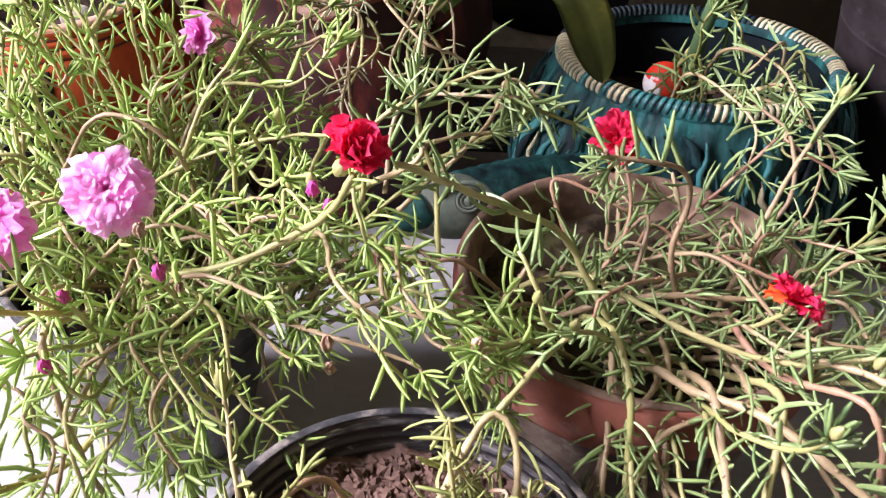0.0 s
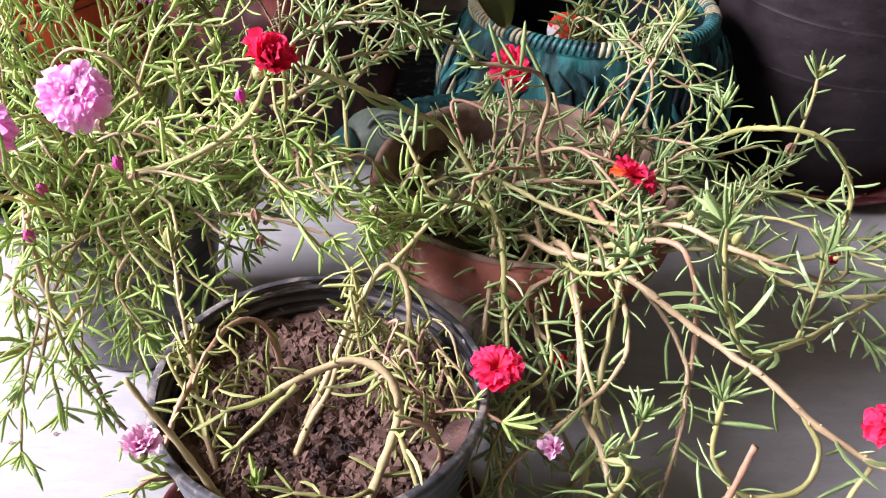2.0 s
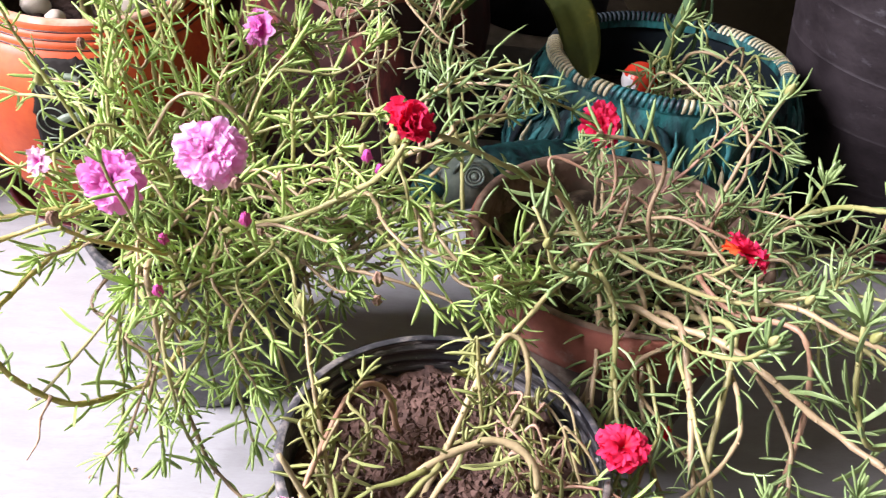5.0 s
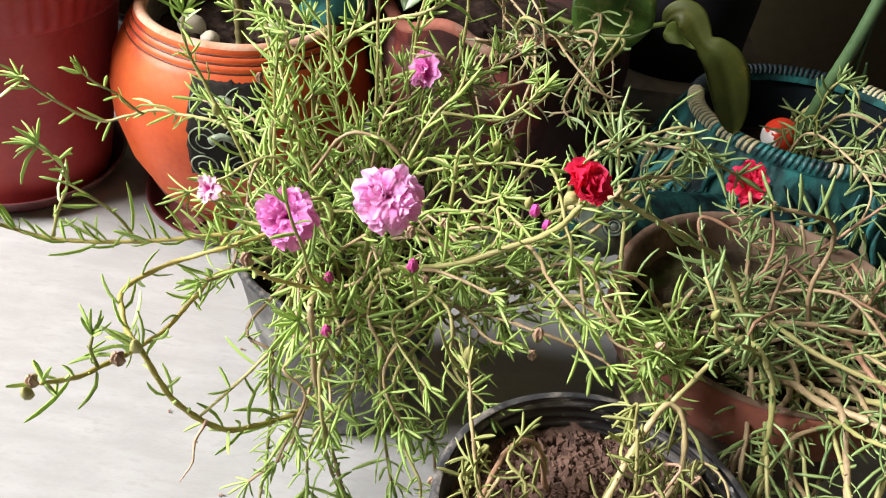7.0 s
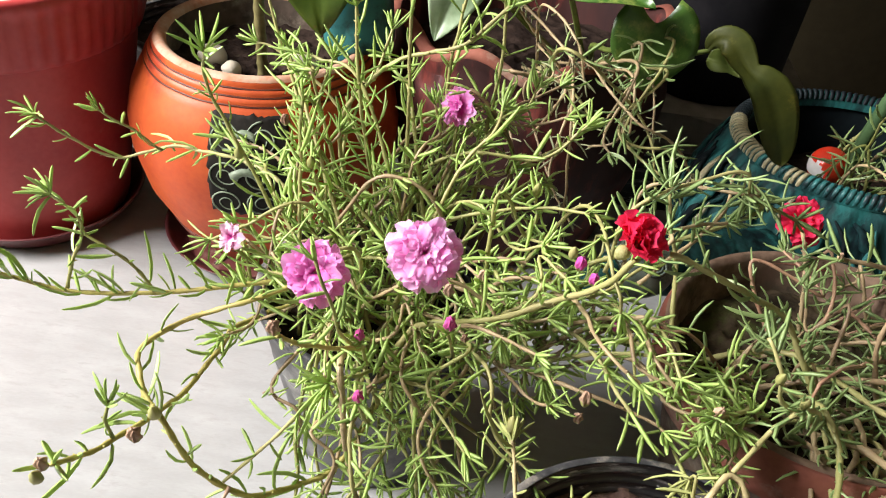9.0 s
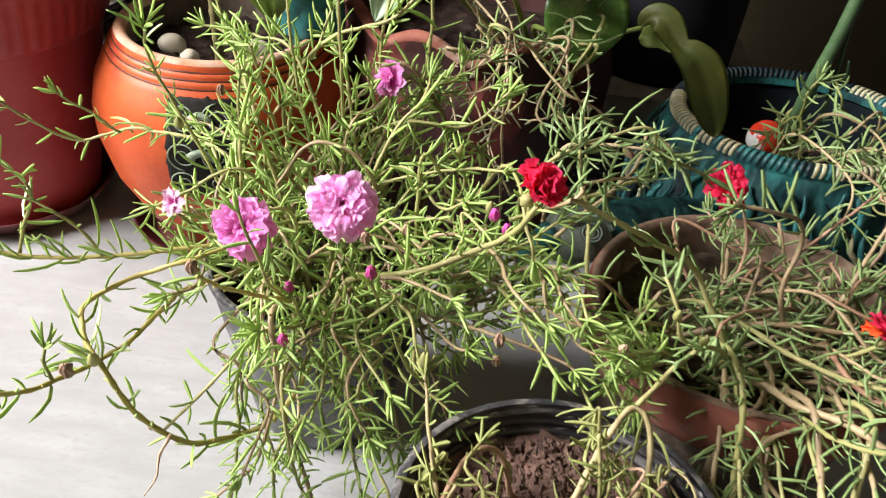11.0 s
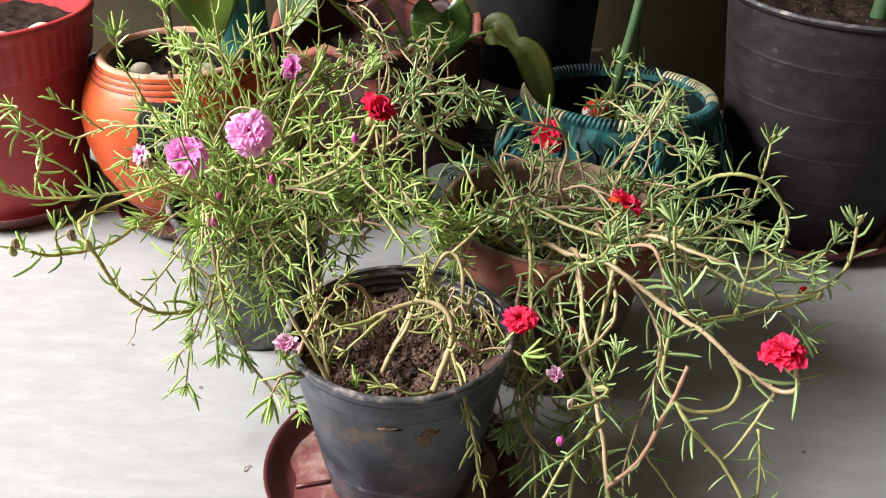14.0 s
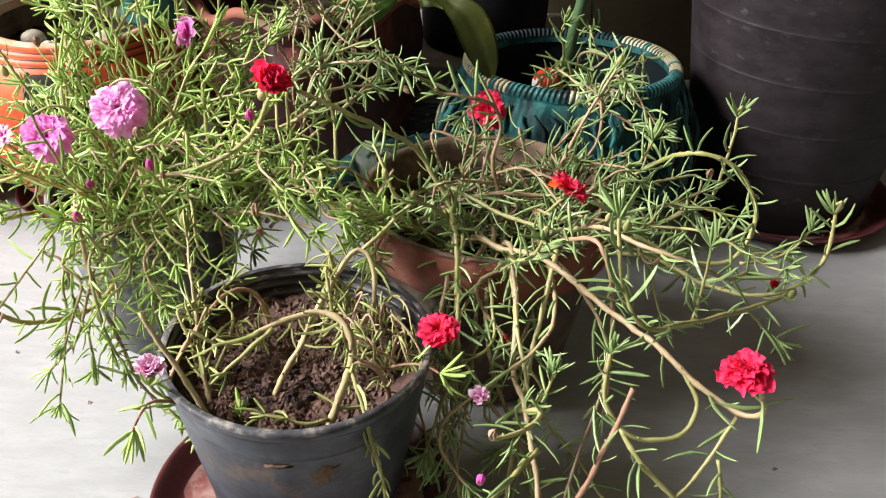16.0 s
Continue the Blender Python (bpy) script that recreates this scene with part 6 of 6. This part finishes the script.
stem(R, [(0.180, 0.165, 0.155), (0.160, 0.135, 0.160), (0.140, 0.120, 0.140), (0.120, 0.095, 0.115), (0.10, 0.08, 0.09)], 0.0022, 0.0015, 0.1, 0.012, 0.023, 7, "stem", G)
stem(R, [(0.236, 0.166, 0.178), (0.240, 0.160, 0.171), (0.252, 0.147, 0.160), (0.272, 0.136, 0.142), (0.290, 0.120, 0.118), (0.302, 0.10, 0.09), (0.306, 0.085, 0.06)], 0.0023, 0.0016, 0.1, 0.015, 0.020, 8, "stem", G)
stem(R, [(0.314, 0.168, 0.190), (0.300, 0.158, 0.168), (0.285, 0.145, 0.150), (0.274, 0.138, 0.142)], 0.0017, 0.0014, 0.1, 0.014, 0.018, 0, "stem", G)
stem(R, [(0.302, 0.152, 0.165), (0.308, 0.140, 0.13), (0.304, 0.115, 0.10), (0.318, 0.105, 0.085)], 0.0016, 0.0012, 0.1, 0.009, 0.020, 8, "stem", G)
stem(R, [(0.19, 0.13, 0.10), (0.195, 0.10, 0.11), (0.20, 0.085, 0.125)], 0.0018, 0.0013, 0.1, 0.007, 0.020, 12, "stem", G)
stem(R, [(0.17, 0.205, 0.155), (0.185, 0.20, 0.175), (0.19, 0.20, 0.20)], 0.0016, 0.0012, 0.05, 0.005, 0.019, 14, "stem", G)
stem(R, [(0.12, 0.30, 0.12), (0.116, 0.255, 0.16), (0.109, 0.235, 0.20)], 0.0018, 0.0015, 0.2, 0.010, 0.020, 0, "stem", G)
bush(R, 7, (0.135, 0.36), 0.03, 44, ((0.06, 0.21), (0.20, 0.31), (0.02, 0.14)), G, ("stem", "stem_old"), height=(0.02, 0.08), rooted=0.20, gap=0.0085, tuft=9, wander=0.05, spring=(0.0, 0.055, -0.048))
bush(R, 8, (0.16, 0.46), 0.07, 45, ((0.12, 0.28), (0.42, 0.55), (0.19, 0.232)), G, ("stem_old", "stem_red"), height=(0.03, 0.10), gap=0.0120, tuft=6, long=0.019, wander=0.045, thick=(0.0016, 0.0024))
bush(R, 15, (0.143, 0.45), 0.09, 41, ((0.02, 0.30), (0.34, 0.54), (0.19, 0.27)), G, ("stem_old", "stem_red", "stem_old"), height=(0.03, 0.12), gap=0.0090, tuft=7, long=0.020, wander=0.04, thick=(0.0016, 0.0024), avoid=lambda e: e.x < 0.10 and e.y > 0.38)
bush(R, 11, (0.20, 0.42), 0.05, 42, ((0.26, 0.42), (0.32, 0.50), (0.13, 0.23)), G, ("stem", "stem_old"), height=(0.06, 0.12), gap=0.0112, tuft=7, long=0.022, wander=0.045)
bush(R, 6, (0.165, 0.355), 0.035, 43, ((0.11, 0.27), (0.10, 0.24), (0.03, 0.15)), G, ("stem", "stem_old"), height=(0.03, 0.10), rooted=0.20, gap=0.009, tuft=9, wander=0.05, spring=(0.0, 0.055, -0.048))
for at, kind, size in (((0.082, 0.336, 0.257), "stem", 1.1), ((0.032, 0.328, 0.247), "dry", 1.2), ((0.060, 0.332, 0.278), "stem", 1.05), ((-0.024, 0.394, 0.246), "magenta", 0.9), ((0.179, 0.247, 0.282), "stem", 1.05), ((0.235, 0.245, 0.29), "stem", 1.1),
                       ((0.263, 0.497, 0.312), "stem", 1.3), ((0.345, 0.43, 0.235), "dry", 1.1), ((0.16, 0.298, 0.138), "red", 1.2), ((0.145, 0.144, 0.186), "dry", 1.1), ((0.138, 0.13, 0.158), "pale_pink", 0.8), ((0.20, 0.085, 0.12), "stem", 1.2),
                       ((0.47, 0.521, 0.053), "red", 1.2), ((0.237, 0.32, 0.252), "stem", 1.05), ((0.376, 0.478, 0.276), "stem", 1.2), ((0.414, 0.322, 0.266), "stem", 1.3), ((0.097, 0.401, 0.322), "dry", 0.6), ((0.40, 0.325, 0.18), "stem", 1.2)):
    bud(R, at, (0.1, -0.3, 1), kind, size)
flower(R, (0.150, 0.590, 0.224), (0.05, -0.75, 0.60), 0.0200, "red", ((7, 14, 1.0), (6, 40, 0.85), (5, 65, 0.6)), "crimson flower above the clay pot")
flower(R, (0.209, 0.370, 0.252), (0.32, 0.25, 0.90), 0.0175, "red", ((7, 10, 1.0), (6, 36, 0.9), (5, 58, 0.7)), "red flower with orange outer petals", accent="orange_red")
flower(R, (0.107, 0.230, 0.208), (-0.15, -0.10, 0.98), 0.0165, "red", ((9, 2, 1.0), (9, 13, 0.95), (8, 25, 0.82), (6, 40, 0.62)), label="crimson double flower hanging over the black pot")
flower(R, (0.305, 0.149, 0.242), (-0.22, 0.05, 0.97), 0.0180, "red", ((11, 14, 1.0), (10, 32, 0.97), (9, 50, 0.9), (8, 66, 0.8), (5, 80, 0.6)), label="large crimson double flower on a long stem")
flower(R, (0.140, 0.201, 0.170), (-0.2, -0.5, 0.7), 0.0105, "pale_pink", ((5, 60, 1.0), (4, 76, 0.9)), "small half-open pale pink flower")

# ---- wilting cuttings in the black pot
wilt_plant = empty("moss_rose", (0.001, 0.238, 0.165), "wilting moss rose cuttings with tan stems in the black pot", "plant", "moss rose plants")
W = wilt_plant
GW = "leaf_wilt"
stem(W, [(-0.010, 0.225, 0.160), (0.008, 0.252, 0.192), (0.028, 0.286, 0.222), (0.041, 0.300, 0.230), (0.052, 0.294, 0.222), (0.054, 0.276, 0.198), (0.040, 0.255, 0.180)], 0.0026, 0.0022, 0.1, 0.010, 0.020, 6, "stem_wilt", GW, 0.3)
stem(W, [(0.030, 0.166, 0.160), (0.040, 0.176, 0.19), (0.048, 0.188, 0.222), (0.040, 0.200, 0.238), (0.022, 0.206, 0.240), (0.0, 0.198, 0.238), (-0.018, 0.188, 0.233)], 0.0034, 0.0024, 0.15, 0.022, 0.020, 0, "stem_wilt", GW, 0.3)
stem(W, [(-0.014, 0.189, 0.234), (-0.03, 0.182, 0.232), (-0.045, 0.178, 0.230)], 0.0024, 0.0012, 0.9, 0.02, 0.020, 2, "stem", GW)
stem(W, [(-0.006, 0.192, 0.235), (-0.022, 0.178, 0.226), (-0.038, 0.166, 0.214)], 0.0024, 0.0012, 0.9, 0.02, 0.020, 2, "stem", GW)
stem(W, [(-0.014, 0.203, 0.160), (-0.004, 0.213, 0.182), (0.008, 0.222, 0.200), (0.012, 0.226, 0.214)], 0.0030, 0.0018, 0.6, 0.010, 0.020, 4, "stem_wilt", GW, 0.3)
stem(W, [(-0.056, 0.185, 0.160), (-0.066, 0.212, 0.188), (-0.078, 0.250, 0.215), (-0.089, 0.288, 0.254)], 0.0022, 0.0012, 0.15, 0.007, 0.021, 8, "stem_wilt", GW, 0.1)
stem(W, [(-0.085, 0.185, 0.185), (-0.075, 0.22, 0.200), (-0.058, 0.262, 0.210), (-0.038, 0.278, 0.200), (-0.026, 0.270, 0.168)], 0.0020, 0.0022, 0.1, 0.009, 0.019, 0, "stem_red", GW, 0.5)
stem(W, [(-0.040, 0.158, 0.160), (-0.056, 0.166, 0.190), (-0.076, 0.174, 0.228), (-0.090, 0.178, 0.256)], 0.0026, 0.0018, 0.2, 0.0, 0.019, 0, "stem_wilt", GW)
stem(W, [(0.070, 0.190, 0.160), (0.073, 0.190, 0.185), (0.064, 0.186, 0.208), (0.050, 0.184, 0.214), (0.045, 0.182, 0.20)], 0.0024, 0.0020, 0.2, 0.018, 0.014, 3, "stem_red", GW, 0.3)
stem(W, [(0.046, 0.184, 0.210), (0.054, 0.172, 0.196), (0.063, 0.158, 0.165), (0.072, 0.147, 0.130), (0.077, 0.143, 0.100)], 0.0020, 0.0016, 0.1, 0.012, 0.022, 5, "stem", GW, 0.6)
stem(W, [(0.032, 0.168, 0.175), (0.018, 0.160, 0.178), (0.0, 0.160, 0.184), (-0.012, 0.160, 0.186)], 0.0018, 0.0012, 0.2, 0.008, 0.018, 6, "stem", GW, 0.2)
stem(W, [(0.060, 0.285, 0.160), (0.066, 0.286, 0.195), (0.080, 0.270, 0.200), (0.088, 0.250, 0.180)], 0.0012, 0.0009, 0.1, 0.007, 0.015, 6, "stem_wilt", GW, 0.2)
stem(W, [(0.045, 0.28, 0.160), (0.060, 0.285, 0.188), (0.078, 0.262, 0.186), (0.084, 0.235, 0.172)], 0.0012, 0.0009, 0.1, 0.007, 0.015, 6, "stem_wilt", GW, 0.2)
stem(W, [(0.050, 0.235, 0.160), (0.07, 0.225, 0.175), (0.095, 0.215, 0.188), (0.112, 0.205, 0.186)], 0.0014, 0.0011, 0.2, 0.008, 0.022, 9, "stem_red", "leaf")
stem(W, [(-0.03, 0.175, 0.160), (-0.032, 0.177, 0.172)], 0.0012, 0.0009, 0.1, 0.003, 0.013, 9, "stem", "leaf")
stem(W, [(-0.048, 0.26, 0.160), (-0.05, 0.255, 0.185), (-0.04, 0.25, 0.195), (-0.03, 0.245, 0.185)], 0.0014, 0.0011, 0.2, 0.007, 0.018, 6, "stem", GW, 0.5)
stem(W, [(-0.062, 0.185, 0.165), (-0.085, 0.165, 0.190), (-0.095, 0.155, 0.185), (-0.100, 0.150, 0.172)], 0.0016, 0.0012, 0.3, 0.006, 0.024, 12, "stem_red", "leaf")
stem(W, [(-0.070, 0.180, 0.168), (-0.087, 0.170, 0.195), (-0.088, 0.169, 0.204)], 0.0015, 0.0014, 0.3, 0.008, 0.020, 6, "stem", "leaf")
flower(W, (-0.087, 0.169, 0.210), (0.10, 0.10, 0.98), 0.0138, "pale_pink", ((7, 38, 1.0), (6, 58, 0.9), (4, 72, 0.8)), "fading pink flower at the rim of the black pot")
# limp shoots and dry threads over the soil
bush(W, 5, (-0.062, 0.215), 0.018, 61, ((-0.088, -0.045), (0.20, 0.28), (0.190, 0.225)), GW, ("stem_wilt", "stem"), height=(0.01, 0.03), rooted=0.160, gap=0.0062, long=0.017, droop=0.45, tuft=6, wander=0.012, thick=(0.0012, 0.0017))
bush(W, 9, (0.058, 0.245), 0.026, 62, ((0.030, 0.088), (0.20, 0.29), (0.166, 0.192)), GW, ("stem_wilt", "dry"), height=(0.015, 0.05), rooted=0.160, gap=0.0105, long=0.013, droop=0.25, tuft=4, wander=0.024, thick=(0.0008, 0.0012))
bush(W, 3, (0.012, 0.262), 0.012, 63, ((-0.015, 0.035), (0.25, 0.30), (0.205, 0.225)), GW, ("stem",), height=(0.01, 0.03), rooted=0.160, gap=0.0062, long=0.019, droop=0.2, tuft=8, wander=0.012, thick=(0.0014, 0.0018))
bud(W, (-0.090, 0.289, 0.254), (0, 0, 1), "stem", 1.3)
bud(W, (-0.045, 0.33, 0.24), (0, 0, 1), "dry", 1.2)

# ---- moss rose in the teal planter
teal_plant = empty("moss_rose", (0.257, 0.760, 0.140), "low moss rose stems hanging over the teal planter", "plant", "moss rose plants")
T = teal_plant
stem(T, [(0.23, 0.73, 0.14), (0.225, 0.69, 0.23), (0.255, 0.601, 0.238), (0.245, 0.56, 0.21)], 0.0018, 0.0012, 0.2, 0.007, 0.019, 8, "stem_old", G)
stem(T, [(0.27, 0.73, 0.14), (0.295, 0.67, 0.235), (0.328, 0.630, 0.204), (0.330, 0.61, 0.16), (0.31, 0.59, 0.14)], 0.0019, 0.0012, 0.2, 0.007, 0.019, 8, "stem_old", G)
stem(T, [(0.25, 0.76, 0.14), (0.24, 0.72, 0.24), (0.232, 0.70, 0.27), (0.235, 0.69, 0.29)], 0.0018, 0.0012, 0.2, 0.008, 0.020, 8, "stem", G)
bush(T, 8, (0.265, 0.75), 0.06, 51, ((0.20, 0.37), (0.60, 0.74), (0.17, 0.245)), G, ("stem_old", "stem"), rooted=0.14, height=(0.07, 0.13), long=0.021, gap=0.011)


# ---- broad-leaved plants
def pothos():
    c = Vector((-0.02, 0.860, 0.232))
    ob = empty("pothos", c, "pothos with broad glossy leaves in the brown pot", "plant")

    def petiole(ctrl, r0=0.0032, r1=0.0024):
        vs, fs = tube([p - c for p in curve_points(ctrl)], r0, r1, 8)
        return part("petiole", mesh("petiole", vs, fs, M["pothos_light"]), ob)

    def leaf(at, way, up, length, width, fold, droop, material, label, seed=0, heart=0.16, blunt=0.0):
        return part("leaf", broad_leaf_mesh("leaf", length, width, fold, droop, M[material], seed, heart, blunt), ob, label, aim(Vector(at) - c, way, up))

    petiole([(-0.02, 0.84, 0.23), (-0.030, 0.78, 0.275), (-0.018, 0.735, 0.292), (0.002, 0.712, 0.312), (0.012, 0.706, 0.334)])
    leaf((0.012, 0.704, 0.336), (0.05, -0.28, -0.94), (0.05, -0.94, 0.30), 0.062, 0.084, 0.08, 0.10, "pothos", "dark green heart-shaped leaf with pale flecks", 1, 0.34)
    petiole([(0.0, 0.85, 0.23), (0.02, 0.78, 0.270), (0.045, 0.742, 0.292), (0.072, 0.735, 0.304)])
    # a long leaf that rolls up at its foot, then turns and hangs
    spine = curve_points([(0.0685, 0.735, 0.3032), (0.0727, 0.733, 0.3138), (0.0816, 0.728, 0.3192), (0.0904, 0.722, 0.3165), (0.0978, 0.715, 0.3073), (0.1059, 0.708, 0.2992), (0.1174, 0.702, 0.2934), (0.1281, 0.698, 0.2831), (0.1374, 0.694, 0.2659), (0.146, 0.691, 0.2454), (0.1522, 0.690, 0.2292), (0.1553, 0.690, 0.2189)], 0.0025)
    vs, fs = [], []
    n, sides = len(spine), 11
    for k, p in enumerate(spine):
        f = k / (n - 1)
        t = (spine[min(k + 1, n - 1)] - spine[max(k - 1, 0)]).normalized()
        face = Vector((0.10, -0.88, 0.46))
        across = t.cross(face).normalized()
        face = across.cross(t)
        half = max(0.0150 * math.sin(math.pi * min(1.0, f / 0.46)) ** 0.7, 0.0215 * max(0.0, math.sin(math.pi * max(0.0, f - 0.30) / 0.70)) ** 0.62, 0.0105 * (0.12 < f < 0.8))
        for i in range(sides):
            u = 2 * i / (sides - 1) - 1
            vs.append(p - c + across * (u * half) + face * (0.0045 * abs(u) * math.sin(math.pi * f) * (1 if u > 0 else 0.2) - 0.0009 * math.exp(-(u / 0.12) ** 2) + 0.0012 * math.sin(f * 17 + 2 * u)))
    m = len(vs)
    vs += [v + Vector((0, 0.0006, -0.0004)) for v in vs]
    for k in range(n - 1):
        for i in range(sides - 1):
            q = k * sides + i
            fs.append((q, q + 1, q + sides + 1, q + sides))
            fs.append((m + q, m + q + sides, m + q + sides + 1, m + q + 1))
    for k in range(n - 1):
        for q, w in ((k * sides, (k + 1) * sides), ((k + 1) * sides - 1, (k + 2) * sides - 1)):
            fs.append((q, w, m + w, m + q))
    hanging = part("leaf", mesh("leaf", vs, fs, M["pothos_olive"]), ob, "olive green leaf, rolled at its foot and hanging")
    # paler colour than the leaf: window light on this flap is painted in
    part("rolled_edge", broad_leaf_mesh("rolled_edge", 0.034, 0.024, 0.30, -0.10, M["pothos_light"], 5, 0.0, 0.7), hanging, "rolled foot of the leaf, coloured paler as lit", aim(Vector((0.0695, 0.7270, 0.3005)) - c, (0.88, -0.22, -0.16), (-0.25, -0.70, 0.65)))
    petiole([(-0.03, 0.83, 0.235), (-0.06, 0.74, 0.33), (-0.075, 0.68, 0.37)])
    leaf((-0.085, 0.70, 0.372), (0.80, -0.50, 0.10), (0.0, -0.35, 0.92), 0.095, 0.070, 0.12, 0.15, "pothos", "broad green leaf over the pot rim", 3)
    petiole([(-0.06, 0.84, 0.235), (-0.12, 0.75, 0.32), (-0.150, 0.70, 0.375)])
    leaf((-0.155, 0.70, 0.385), (-0.25, -0.55, -0.80), (0.1, -0.9, 0.35), 0.085, 0.060, 0.15, 0.10, "pale_leaf", "pale variegated leaf", 4)


pothos()


def orange_pot_plant():
    c = Vector((-0.351, 0.745, 0.222))
    ob = empty("house_plant", c, "single-stalked plant with large green leaves in the orange pot", "plant")
    pts = curve_points([(-0.351, 0.745, 0.215), (-0.350, 0.735, 0.30), (-0.345, 0.73, 0.40), (-0.342, 0.73, 0.47)])
    vs, fs = tube([p - c for p in pts], 0.0056, 0.0046, 10, 0.12)
    part("stalk", mesh("stalk", vs, fs, M["cane"]), ob, "knotted brownish stalk")
    for at, way, up, ln, wd, material, label in (((-0.302, 0.745, 0.395), (0.10, -0.16, -0.97), (0.1, -0.95, 0.25), 0.126, 0.104, "red_margin", "bright green leaf with reddish margin"),
                                                ((-0.375, 0.80, 0.42), (-0.30, 0.10, -0.95), (-0.1, -0.95, -0.2), 0.120, 0.055, "pothos", "dull green hanging leaf")):
        vs, fs = tube([p - c for p in curve_points([(-0.345, 0.73, 0.44), Vector((-0.345, 0.73, 0.45)).lerp(Vector(at), 0.6) + Vector((0, 0, 0.01)), at])], 0.0025, 0.0022, 8)
        part("petiole", mesh("petiole", vs, fs, M["stalk"]), ob)
        part("leaf", broad_leaf_mesh("leaf", ln, wd, 0.15, 0.10, M[material], ln * 50), ob, label, aim(Vector(at) - c, way, up))


orange_pot_plant()
teal_ornament()


def tall_stalk(at, ctrl, r0, r1, label, shoots=()):
    c = Vector(at)
    ob = empty("leafless_stalk", c, label, "plant", "green stalks")
    vs, fs = tube([p - c for p in curve_points(ctrl)], r0, r1, 12, 0.02)
    st = part("stalk", mesh("stalk", vs, fs, M["stalk"]), ob)
    for s in shoots:
        vs, fs = tube([p - c for p in curve_points(s)], 0.0030, 0.0012, 8)
        part("shoot", mesh("shoot", vs, fs, M["stalk"]), st)


tall_stalk((0.245, 0.765, 0.140), [(0.245, 0.765, 0.13), (0.252, 0.755, 0.24), (0.263, 0.75, 0.32), (0.274, 0.755, 0.42), (0.280, 0.76, 0.52)], 0.0072, 0.0060, "smooth green upright stalk rising from the teal planter",
           [[(0.275, 0.765, 0.135), (0.277, 0.76, 0.235), (0.272, 0.755, 0.33), (0.282, 0.755, 0.42)], [(0.277, 0.76, 0.255), (0.284, 0.755, 0.268), (0.280, 0.752, 0.285)]])
tall_stalk((0.590, 0.790, 0.315), [(0.590, 0.79, 0.30), (0.594, 0.79, 0.39), (0.60, 0.80, 0.50)], 0.012, 0.010, "thick green stalk in the large black pot")


# ---- bits on the floor
def floor_bit(at, length, turn):
    pts = curve_points([(0, 0, 0.0012), (length * 0.4, 0.0015, 0.0022), (length, -0.001, 0.0012)], 0.001)
    vs, fs = tube(pts, 0.0008, 0.0005, 5)
    ob = new("dry_leaf_bit", mesh("dry_leaf_bit", vs, fs, M["dry"]))
    ob.matrix_basis = pose(*at, 0, 0, turn)
    tagged(ob, "tiny dried leaf fragment lying on the floor tiles", "leaf litter", "litter on the floor")


for x, y, ln, turn in ((-0.272, 0.349, 0.004, 30), (-0.238, 0.358, 0.003, 80), (-0.158, 0.235, 0.010, 70), (-0.30, 0.52, 0.004, 10), (-0.34, 0.43, 0.003, 120), (0.42, 0.30, 0.004, 40), (0.36, 0.22, 0.003, 100), (0.47, 0.45, 0.005, 15)):
    floor_bit((x, y, 0.0), ln, turn)
